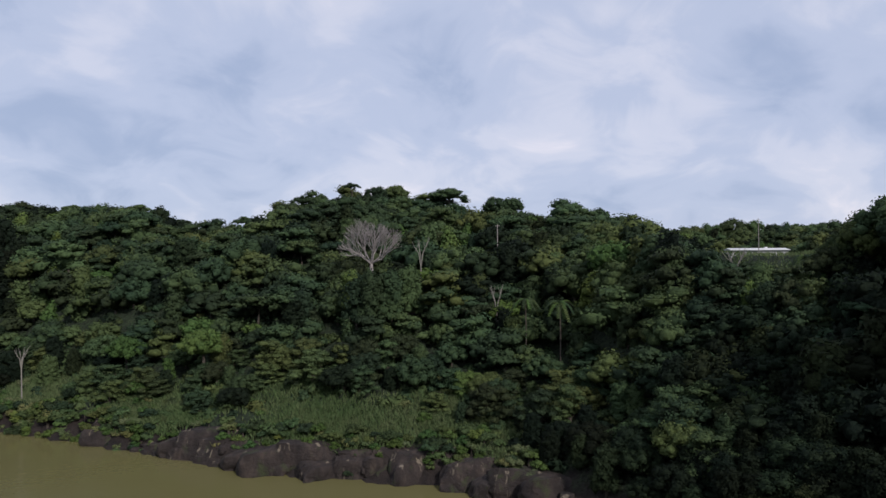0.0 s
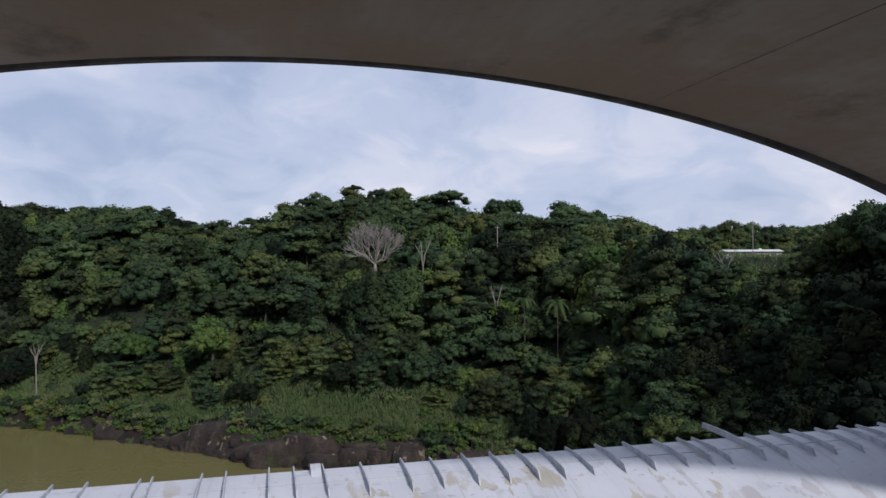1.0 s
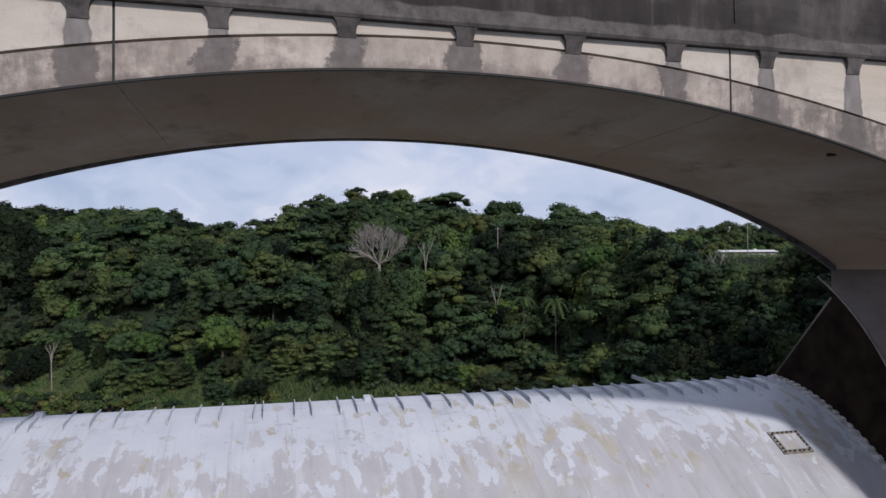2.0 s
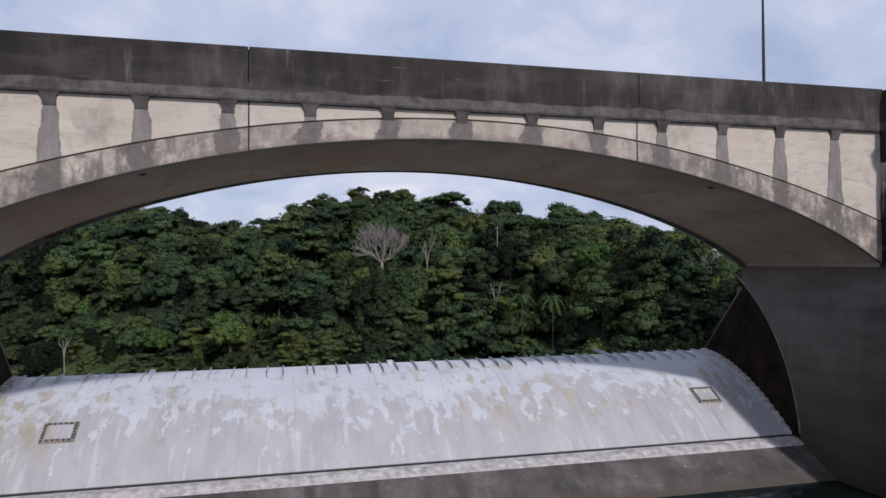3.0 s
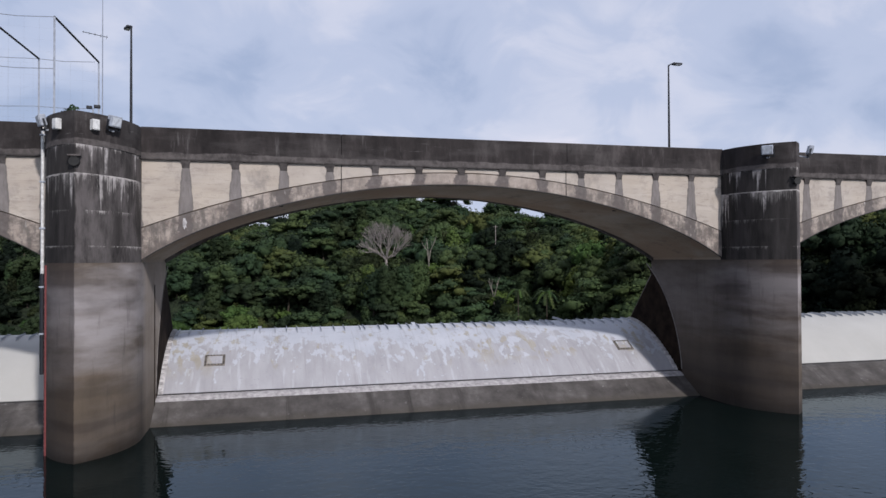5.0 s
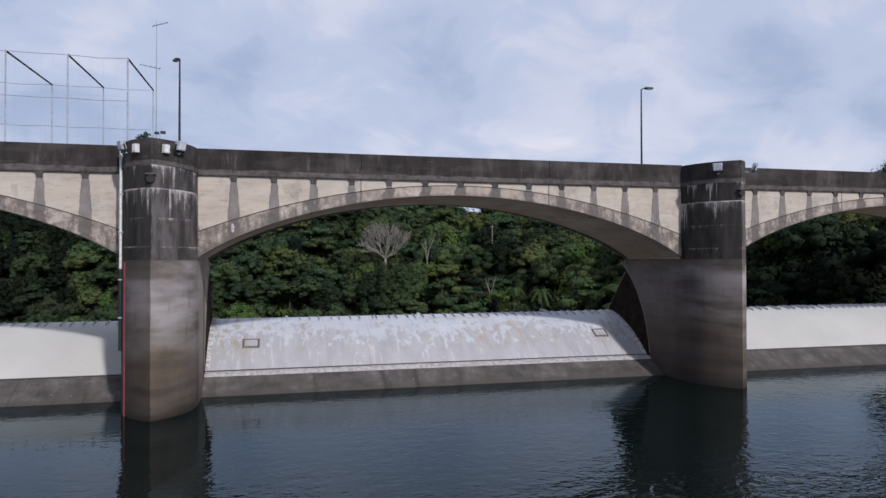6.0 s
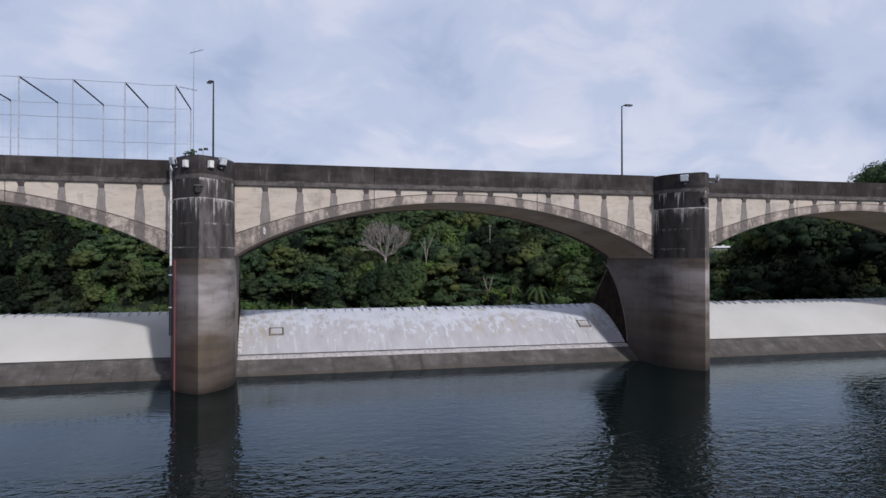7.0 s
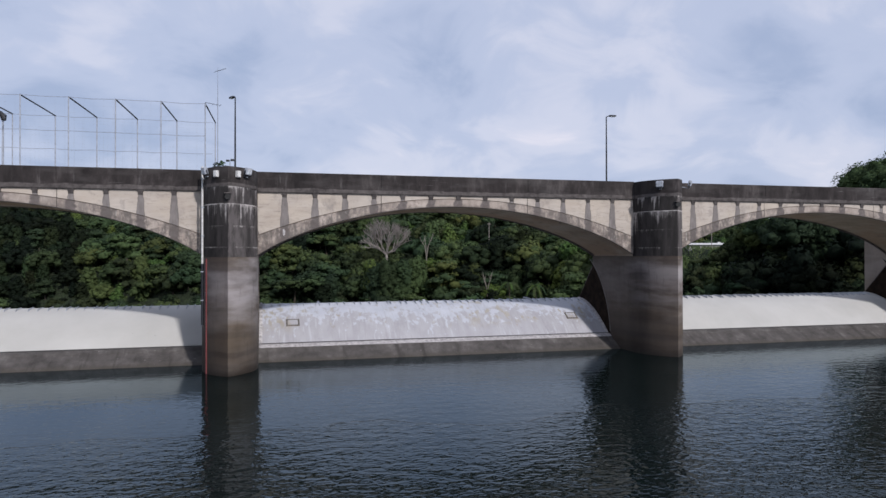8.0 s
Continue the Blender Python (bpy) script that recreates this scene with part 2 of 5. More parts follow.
def concrete_shaft():
    """Pier shaft: level bands left by the lake over a brown-grey ground."""
    k = Mat("waterline_banded_pier_concrete")
    z = k.math("ADD", k.axis(2), k.math("MULTIPLY", k.math("SUBTRACT", k.noise(0.35, 3), 0.5), 0.8))
    comb = k.n.new("ShaderNodeCombineXYZ")
    k.l.new(z, comb.inputs[2])
    bands = k.n.new("ShaderNodeTexNoise")
    bands.inputs["Scale"].default_value, bands.inputs["Detail"].default_value, bands.inputs["Roughness"].default_value = 1.0, 4, 0.5
    k.l.new(comb.outputs[0], bands.inputs[0])
    up = k.math("DIVIDE", z, 8.1)
    ground = k.ramp(up, [(0.0, (0.026, 0.02, 0.015)), (0.12, (0.080, 0.063, 0.047)), (0.3, (0.098, 0.079, 0.060)), (0.55, (0.105, 0.087, 0.071)), (0.68, (0.15, 0.13, 0.119)), (0.84, (0.18, 0.165, 0.163)), (0.93, (0.155, 0.134, 0.118)), (0.99, (0.115, 0.094, 0.075))])
    tint = k.ramp(bands.outputs[0], [(0.34, (0.52, 0.50, 0.52)), (0.5, (0.9, 0.88, 0.86)), (0.66, (1.25, 1.2, 1.15))])
    col = k.mix(0.9, ground, tint, "MULTIPLY")
    col = k.mix(0.6, col, k.ramp(k.noise(1.3, 7, 0.65, (1, 1, 0.3)), [(0.3, (0.62, 0.6, 0.6)), (0.7, (1.15, 1.12, 1.1))]), "MULTIPLY")
    chalk = k.ramp(k.noise(0.6, 5, 0.55, (0.3, 0.3, 1.2), (3, 9, 1), 0.1), [(0.40, 0.0), (0.60, 0.8)])
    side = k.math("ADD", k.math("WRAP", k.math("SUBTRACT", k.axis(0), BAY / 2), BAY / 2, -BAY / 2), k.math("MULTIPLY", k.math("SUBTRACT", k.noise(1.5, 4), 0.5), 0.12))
    west_mask = k.ramp(side, [(-0.0, 1.0), (0.03, 0.0)])                          # darker tone on the west faces, lime on the east faces
    col = k.mix(k.math("MULTIPLY", west_mask, 0.8), col, k.mix(1.0, col, (0.42, 0.395, 0.405), "MULTIPLY"))
    chalk = k.math("MULTIPLY", chalk, k.math("SUBTRACT", 1.0, k.math("MULTIPLY", west_mask, 0.6)))
    chalk = k.math("MULTIPLY", chalk, k.ramp(up, [(0.30, 0.12), (0.62, 1.0), (0.97, 1.0), (1.0, 0.3)]))
    col = k.mix(chalk, col, (0.33, 0.305, 0.305))
    wash = k.ramp(k.noise(2.0, 7, 0.65, (1, 1, 0.14), (6, 2, 4)), [(0.56, 0.0), (0.70, 0.5)])
    col = k.mix(wash, col, (0.04, 0.034, 0.031))
    # paler tan on the upper flanks between the gates, most on the east
    wash = k.math("MULTIPLY", k.ramp(k.math("MULTIPLY", k.axis(1), 0.5), [(0.0, 0.0), (0.6, 0.65)]), k.ramp(up, [(0.1, 0.35), (0.5, 1.0)]))
    col = k.mix(k.math("MULTIPLY", wash, k.math("SUBTRACT", 1.0, k.math("MULTIPLY", west_mask, 0.85))), col, k.ramp(k.noise(0.8, 6, 0.65, (1, 1, 0.4), (2, 8, 4)), [(0.3, (0.29, 0.24, 0.192)), (0.7, (0.42, 0.355, 0.295))]))
    # shade of the flanks between the gates, painted in as a dark tone
    flank_shade = k.ramp(k.math("ADD", k.math("MULTIPLY", k.axis(1), 0.2), k.noise(0.4, 5, 0.6, (1, 1, 0.4))), [(0.2, 0.0), (0.75, 0.22)])
    col = k.mix(flank_shade, col, (0.05, 0.039, 0.031))
    return k.done(col, 0.85, k.noise(8, 6), 0.02, 0.35)


def concrete_soffit():
    k = Mat("brown_grey_soffit_concrete")
    base = k.ramp(k.noise(0.45, 6, 0.6, (1, 0.35, 1)), [(0.3, (0.235, 0.195, 0.153)), (0.7, (0.34, 0.292, 0.24))])
    board = k.n.new("ShaderNodeTexWave")
    board.wave_type, board.bands_direction = "BANDS", "X"
    board.inputs["Scale"].default_value, board.inputs["Distortion"].default_value = 1.1, 1.5
    k.l.new(k.co, board.inputs[0])
    col = k.mix(0.08, base, k.ramp(board.outputs[0], [(0.2, (0.75, 0.74, 0.72)), (0.8, (1.1, 1.1, 1.1))]), "MULTIPLY")
    spots = k.ramp(k.noise(1.7, 4, 0.6, (1, 1, 1), (3, 3, 3)), [(0.70, 0.0), (0.76, 0.6)])
    col = k.mix(spots, col, (0.10, 0.085, 0.07))
    pale = k.ramp(k.noise(0.22, 5, 0.6, (1.5, 0.5, 1), (7, 1, 0)), [(0.52, 0.0), (0.66, 0.4)])
    col = k.mix(pale, col, (0.36, 0.335, 0.30))
    rust = k.ramp(k.noise(0.2, 7, 0.68, (1, 0.7, 1), (2, 6, 3)), [(0.44, 0.0), (0.56, 0.7)])
    col = k.mix(rust, col, (0.25, 0.175, 0.122))
    soot = k.ramp(k.noise(0.55, 8, 0.72, (1, 0.6, 1), (9, 4, 2)), [(0.55, 0.0), (0.68, 0.6)])
    col = k.mix(soot, col, (0.10, 0.088, 0.075))
    return k.done(col, 0.9, k.noise(6, 6), 0.03, 0.3)


def concrete_weir():
    k = Mat("wet_weir_concrete")
    col = k.ramp(k.noise(0.9, 7, 0.65, (1, 1, 0.4)), [(0.3, (0.040, 0.036, 0.034)), (0.55, (0.085, 0.078, 0.074)), (0.75, (0.155, 0.145, 0.14))])
    low = k.ramp(k.math("ADD", k.axis(2), k.math("MULTIPLY", k.noise(1.5, 4), 0.25)), [(0.2, 1.0), (0.42, 0.0)])
    col = k.mix(k.math("MULTIPLY", low, 0.7), col, (0.06, 0.052, 0.042))
    runs = k.ramp(k.noise(0.9, 6, 0.6, (1.6, 0.12, 0.12), (3, 3, 3)), [(0.56, 0.0), (0.66, 0.6)])
    col = k.mix(runs, col, (0.030, 0.026, 0.024))
    lime = k.ramp(k.noise(3.2, 6, 0.65, (1, 1, 0.25), (1, 5, 2)), [(0.66, 0.0), (0.74, 0.6)])
    col = k.mix(lime, col, (0.5, 0.49, 0.48))
    return k.done(col, 0.7, k.noise(9, 6), 0.02, 0.35)


def gate_paint(dirty):
    k = Mat("stained_white_gate_paint" if dirty else "cream_white_gate_paint")
    if dirty:
        base = k.ramp(k.noise(0.6, 7, 0.62), [(0.3, (0.40, 0.42, 0.47)), (0.7, (0.48, 0.50, 0.55))])
        y = k.axis(1)
        high = k.math("DIVIDE", k.math("SUBTRACT", y, 4.4), 5.9)                 # 0 at the sill, 1 at the lip
        big = k.math("MULTIPLY", k.math("SUBTRACT", k.noise(0.14, 3, 0.5, (1, 0.3, 0.3), (4, 0, 0)), 0.5), 1.3)
        rag = k.math("MULTIPLY", k.math("SUBTRACT", k.noise(1.6, 6, 0.6, (1.2, 0.7, 0.7), (2, 0, 0), 0.2), 0.5), 2.1)
        # the lower skin has lost its last white coat along a ragged edge
        bare = k.math("ADD", k.math("ADD", k.math("SUBTRACT", 0.46, high), k.math("MULTIPLY", big, 0.5)), rag)
        lower = k.ramp(k.noise(0.9, 7, 0.65, (1.4, 0.5, 0.5)), [(0.3, (0.29, 0.282, 0.298)), (0.7, (0.385, 0.38, 0.40))])
        col = k.mix(k.ramp(bare, [(-0.0, 0.0), (0.05, 0.85)]), base, lower)
        belt = k.ramp(high, [(0.1, 0.0), (0.35, 1.0), (0.8, 1.0), (0.95, 0.4)])
        spot_n = k.noise(1.0, 5, 0.55, (1.5, 0.75, 0.75), (7, 3, 0), 0.25)
        wide = k.math("MULTIPLY", k.noise(0.12, 2, 0.5, (1, 0.2, 0.2), (9, 1, 0)), 0.5)
        ochre = k.math("MULTIPLY", k.ramp(k.math("ADD", spot_n, wide), [(0.83, 0.0), (0.855, 0.75)]), belt)
        col = k.mix(ochre, col, k.ramp(k.noise(1.6, 5), [(0.35, (0.29, 0.255, 0.175)), (0.65, (0.36, 0.335, 0.28))]))
        blue = k.ramp(k.noise(1.3, 5, 0.6, (0.9, 1.3, 1.3), (11, 6, 2), 0.2), [(0.61, 0.0), (0.64, 0.55)])
        col = k.mix(k.math("MULTIPLY", blue, k.ramp(high, [(0.45, 0.0), (0.65, 1.0)])), col, (0.33, 0.345, 0.39))
        drip = k.ramp(k.noise(2.2, 7, 0.68, (2.0, 0.12, 0.12), (6, 2, 0)), [(0.54, 0.0), (0.68, 0.45)])
        col = k.mix(drip, col, (0.26, 0.245, 0.25))
        white = k.ramp(k.noise(1.8, 6, 0.62, (1.6, 0.16, 0.16), (16, 2, 9)), [(0.58, 0.0), (0.66, 0.5)])
        col = k.mix(white, col, (0.49, 0.505, 0.545))
        chips = k.ramp(k.noise(5.0, 4, 0.55, (0.7, 1.4, 1.4), (1, 8, 0)), [(0.66, 0.0), (0.69, 0.75)])
        col = k.mix(chips, col, (0.27, 0.27, 0.31))
        rust = k.ramp(k.noise(2.0, 5, 0.6, (1, 0.6, 0.6), (15, 1, 3)), [(0.72, 0.0), (0.76, 0.8)])
        col = k.mix(rust, col, (0.36, 0.20, 0.09))
    else:
        base = k.ramp(k.noise(0.25, 5), [(0.3, (0.41, 0.407, 0.39)), (0.7, (0.48, 0.476, 0.458))])
        drip = k.ramp(k.noise(1.4, 5, 0.6, (1.2, 0.3, 0.3)), [(0.55, 0.0), (0.75, 0.25)])
        col = k.mix(drip, base, (0.39, 0.372, 0.34))
        chips = k.ramp(k.noise(2.6, 4, 0.55, (0.8, 1, 1), (1, 8, 0)), [(0.73, 0.0), (0.75, 0.6)])
        col = k.mix(chips, col, (0.22, 0.20, 0.19))
    return k.done(col, 0.55, k.noise(2.2, 4), 0.015, 0.25, 0.0, 0.4)


def plain(name, colour, rough=0.6, metal=0.0, grain=6.0, spread=0.25):
    k = Mat(name)
    lo, hi = tuple(c * (1 - spread) for c in colour), tuple(min(1, c * (1 + spread)) for c in colour)
    return k.done(k.ramp(k.noise(grain, 5), [(0.3, lo), (0.7, hi)]), rough, k.noise(grain * 4, 4), 0.005, 0.2, metal, 0.4)


def leaf_mat(name, dark, mid, light, scale=0.07):
    k = Mat(name)
    info = k.n.new("ShaderNodeObjectInfo").outputs["Random"]
    isle = k.n.new("ShaderNodeNewGeometry").outputs["Random Per Island"]
    grown = k.n.new("ShaderNodeAttribute")
    grown.attribute_name = "tone"
    each = k.math("FRACT", k.math("ADD", info, grown.outputs["Fac"]))       # one tone for each tree
    v = k.math("ADD", k.math("ADD", k.math("MULTIPLY", k.noise(scale, 2, 0.5), 0.3), k.math("MULTIPLY", k.noise(0.022, 3, 0.55, (1, 1, 1), (2, 5, 0)), 0.35)), k.math("SUBTRACT", k.math("MULTIPLY", each, 0.6), 0.08))
    v = k.math("ADD", v, k.math("MULTIPLY", k.math("SUBTRACT", isle, 0.5), 0.16))
    col = k.ramp(v, [(0.3, dark), (0.55, mid), (0.82, light)])
    kin = k.math("FRACT", k.math("MULTIPLY", each, 7.31))                   # and one hue: olive, plain or blue-green
    col = k.mix(1.0, col, k.ramp(kin, [(0.0, (1.22, 0.98, 0.85)), (0.2, (1.08, 1.0, 0.9)), (0.5, (1.0, 1.0, 1.0)), (0.8, (0.93, 0.99, 1.03)), (1.0, (0.86, 0.98, 1.08))]), "MULTIPLY")
    grain = k.noise(3.4, 3, 0.7)
    col = k.mix(1.0, col, k.ramp(grain, [(0.36, 0.68), (0.5, 1.0), (0.64, 1.36)]), "MULTIPLY")
    k.done(col, 0.75, k.noise(2.2, 3, 0.65, (1, 1, 1.4)), 0.3, 0.7, spec=0.08)
    tr = k.n.new("ShaderNodeBsdfTranslucent")
    mx = k.n.new("ShaderNodeMixShader")
    mx.inputs[0].default_value = 0.2
    k.l.new(col, tr.inputs[0])
    k.l.new(k.b.outputs[0], mx.inputs[1])
    k.l.new(tr.outputs[0], mx.inputs[2])
    k.l.new(mx.outputs[0], k.n["Material Output"].inputs[0])
    return k.m


def water_mat(name, deep, wave, depth, rough=0.06):
    k = Mat(name)
    a = k.noise(wave, 1.6, 0.35, (0.9, 1.2, 1.0), (0, 0, 0), 0.6)
    b = k.noise(wave * 0.3, 1.5, 0.4, (1.0, 1.5, 1.0))
    calm = k.ramp(k.noise(0.03, 2), [(0.35, 0.35), (0.65, 1.0)])
    if rough < 0.1:                                   # sheltered under the dam, rippled further out
        calm = k.math("MULTIPLY", calm, k.ramp(k.math("ADD", k.math("MULTIPLY", k.axis(1), -0.04), k.math("MULTIPLY", k.noise(0.06, 4, 0.6), 0.5)), [(0.35, 0.30), (0.75, 0.36), (1.0, 0.6), (1.3, 1.0)]))
    h = k.math("MULTIPLY", k.math("ADD", a, k.math("MULTIPLY", b, 1.5)), calm)
    k.done(deep, rough, h, depth, 1.0, 0.0, 0.5)
    k.b.inputs["IOR"].default_value = 1.33
    if rough < 0.1:                                   # a blue-tinted mirror over the dark body of water
        k.b.inputs["Specular IOR Level"].default_value = 0.0
        gloss, fres, mx = k.n.new("ShaderNodeBsdfGlossy"), k.n.new("ShaderNodeFresnel"), k.n.new("ShaderNodeMixShader")
        gloss.inputs["Color"].default_value, gloss.inputs["Roughness"].default_value = (0.69, 0.79, 0.87, 1), rough
        fres.inputs["IOR"].default_value = 1.33
        bump = k.b.inputs["Normal"].links[0].from_socket
        k.l.new(bump, gloss.inputs["Normal"])
        k.l.new(bump, fres.inputs["Normal"])
        k.l.new(fres.outputs[0], mx.inputs[0])
        k.l.new(k.b.outputs[0], mx.inputs[1])
        k.l.new(gloss.outputs[0], mx.inputs[2])
        k.l.new(mx.outputs[0], k.n["Material Output"].inputs[0])
    return k.m


M_WALL, M_RING, M_DARK, M_NOSE = concrete_wall(), concrete_ring(), concrete_dark(), concrete_nose()
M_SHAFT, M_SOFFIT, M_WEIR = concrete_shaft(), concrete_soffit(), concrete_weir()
M_GATE, M_GATE_CLEAN = gate_paint(True), gate_paint(False)
M_SILL = plain("pale_lime_washed_sill", (0.35, 0.335, 0.34), 0.8, 0.0, 4.0, 0.38)
M_RIM = plain("crusted_white_rim", (0.40, 0.385, 0.385), 0.85, 0.0, 3.2, 0.55)
M_FIN = plain("grey_galvanised_plate", (0.36, 0.38, 0.42), 0.55)
M_SEAL = plain("dark_rusted_seal_steel", (0.016, 0.0105, 0.0075), 0.95, 0.0, 1.5, 0.6)
M_SEAL.node_tree.nodes["Principled BSDF"].inputs["Specular IOR Level"].default_value = 0.08
M_WORN = plain("worn_pale_steel", (0.17, 0.155, 0.145), 0.75, 0.0, 2.0, 0.5)
M_BLACK = plain("black_gap_rubber", (0.02, 0.02, 0.02), 0.8)
M_POLE = plain("dark_painted_steel", (0.012, 0.014, 0.019), 0.6)
M_GALV = plain("galvanised_tube", (0.31, 0.335, 0.385), 0.6, 0.0)
M_WIRE = plain("thin_grey_wire", (0.24, 0.265, 0.32), 0.6)
M_WHITE = plain("white_enamel", (0.58, 0.58, 0.57), 0.5)
M_GLASS = plain("pale_lamp_glass", (0.55, 0.58, 0.62), 0.15)
M_RED = plain("faded_red_gauge_paint", (0.16, 0.038, 0.038), 0.75)
M_BARK = plain("grey_brown_bark", (0.06, 0.05, 0.038), 0.9, 0.0, 3.0, 0.4)
M_PALE_BARK = plain("bleached_grey_dead_wood", (0.24, 0.215, 0.20), 0.9, 0.0, 2.0, 0.3)
M_ASPHALT = plain("grey_road_asphalt", (0.055, 0.055, 0.055), 0.9)
M_LEAF = leaf_mat("forest_leaves", (0.025, 0.039, 0.0215), (0.040, 0.064, 0.030), (0.074, 0.104, 0.040))
M_LEAF_Y = leaf_mat("yellow_green_leaves", (0.044, 0.079, 0.024), (0.066, 0.112, 0.032), (0.100, 0.138, 0.040))
# dark foliage, lowered further: shade of the woods is in this colour
M_LEAF_D = leaf_mat("dark_shaded_leaves", (0.0075, 0.012, 0.0075), (0.0125, 0.020, 0.0108), (0.025, 0.037, 0.017))
M_GRASS = leaf_mat("tall_bank_grass", (0.050, 0.080, 0.032), (0.076, 0.114, 0.042), (0.128, 0.138, 0.064), 0.15)
M_LAKE = water_mat("dark_lake_water", (0.003, 0.0062, 0.0055), 3.4, 0.036, 0.02)
M_RIVER = water_mat("muddy_green_river_water", (0.115, 0.104, 0.042), 0.5, 0.03, 0.15)


def rock_mat():
    k = Mat("dark_bank_rock")
    col = k.ramp(k.noise(0.3, 7, 0.65, (1, 1, 0.4)), [(0.3, (0.012, 0.0088, 0.008)), (0.52, (0.030, 0.0225, 0.0195)), (0.75, (0.075, 0.055, 0.044))])
    lichen = k.ramp(k.noise(1.4, 6, 0.7, (1, 1, 0.6), (6, 1, 2)), [(0.60, 0.0), (0.70, 0.5)])
    col = k.mix(lichen, col, (0.075, 0.066, 0.058))
    streak = k.ramp(k.noise(0.45, 5, 0.6, (1, 1, 0.05), (4, 4, 0)), [(0.61, 0.0), (0.66, 0.65)])
    col = k.mix(streak, col, (0.25, 0.205, 0.15))
    moss = k.ramp(k.noise(0.22, 6, 0.65, (1, 1, 1), (8, 3, 5)), [(0.56, 0.0), (0.66, 0.7)])
    col = k.mix(moss, col, (0.035, 0.045, 0.016))
    return k.done(col, 0.8, k.noise(1.0, 8, 0.7), 0.9, 0.9)


def ground_mat():
    k = Mat("overgrown_hill_ground")
    soil = k.ramp(k.noise(0.12, 6), [(0.3, (0.012, 0.019, 0.010)), (0.6, (0.024, 0.037, 0.016)), (0.8, (0.042, 0.058, 0.022))])
    soil = k.mix(1.0, soil, k.ramp(k.noise(1.1, 5, 0.75), [(0.38, 0.2), (0.5, 0.8), (0.62, 1.7)]), "MULTIPLY")
    rock = k.ramp(k.noise(0.3, 7, 0.65), [(0.3, (0.010, 0.0075, 0.0068)), (0.7, (0.034, 0.0245, 0.02))])
    bank = k.ramp(k.math("ADD", k.math("MULTIPLY", k.math("ADD", k.axis(2), 45.5), 0.06), k.math("MULTIPLY", k.noise(0.15, 5), 0.6)), [(0.62, 1.0), (0.75, 0.0)])
    return k.done(k.mix(bank, soil, rock), 0.95, k.noise(0.9, 6, 0.7), 1.2, 1.0)


M_ROCK, M_GROUND = rock_mat(), ground_mat()


# ---- building helpers ----
def finish(ob, parent):
    if parent is not None:
        ob.parent = parent
    return ob


def part(name, bm, material, parent=None, label="", smooth=None):
    """Links a bmesh as one mesh object under a thing."""
    me = bpy.data.meshes.new(name)
    bmesh.ops.recalc_face_normals(bm, faces=bm.faces)
    bm.to_mesh(me)
    bm.free()
    me.materials.append(material)
    if smooth is not None:
        me.shade_smooth()
        me.set_sharp_from_angle(angle=radians(smooth))
    ob = finish(new(name, me), parent)
    return tagged(ob, label) if label else ob


def share(name, me, parent, m):
    ob = finish(new(name, me), parent)
    ob.matrix_basis = m
    return ob


def box(bm, x0, x1, y0, y1, z0, z1, bevel=0.0):
    g = bmesh.ops.create_cube(bm, size=1.0)
    bmesh.ops.transform(bm, matrix=Matrix.LocRotScale(((x0 + x1) / 2, (y0 + y1) / 2, (z0 + z1) / 2), None, (x1 - x0, y1 - y0, z1 - z0)), verts=g["verts"])
    if bevel:
        es = list({e for v in g["verts"] for e in v.link_edges})
        bmesh.ops.bevel(bm, geom=es, offset=bevel, segments=2, affect="EDGES", profile=0.5)
    return bm


def boxed(*a, **k):
    return box(bmesh.new(), *a, **k)


def tube(bm, pts, radii, n=8):
    """A tapered tube along points, closed at its ends."""
    pts = [Vector(p) for p in pts]
    rings = []
    for i, p in enumerate(pts):
        d = (pts[min(i + 1, len(pts) - 1)] - pts[max(i - 1, 0)]).normalized()
        a = d.orthogonal().normalized()
        b = d.cross(a)
        if rings:      # keep the rings aligned
            a = (rings[-1][1] - d * rings[-1][1].dot(d)).normalized()
            b = d.cross(a)
        r = radii[i] if isinstance(radii, (list, tuple)) else radii
        rings.append(([bm.verts.new(p + (a * math.cos(2 * math.pi * k / n) + b * math.sin(2 * math.pi * k / n)) * r) for k in range(n)], a))
    for (u, _), (w, _) in zip(rings, rings[1:]):
        for k in range(n):
            bm.faces.new((u[k], u[(k + 1) % n], w[(k + 1) % n], w[k]))
    bm.faces.new(rings[0][0])
    bm.faces.new(rings[-1][0][::-1])
    return bm


def tubed(pts, radii, n=8):
    return tube(bmesh.new(), pts, radii, n)


def prism(bm, outline, lo, hi, axis="x"):
    """Extrudes a closed outline (pairs) along one axis: x takes (y, z) pairs, y takes (x, z), z takes (x, y)."""
    def at(p, h):
        return {"x": (h, p[0], p[1]), "y": (p[0], h, p[1]), "z": (p[0], p[1], h)}[axis]
    a, b = [bm.verts.new(at(p, lo)) for p in outline], [bm.verts.new(at(p, hi)) for p in outline]
    n = len(outline)
    for k in range(n):
        bm.faces.new((a[k], a[(k + 1) % n], b[(k + 1) % n], b[k]))
    bm.faces.new(a[::-1])
    bm.faces.new(b)
    return bm


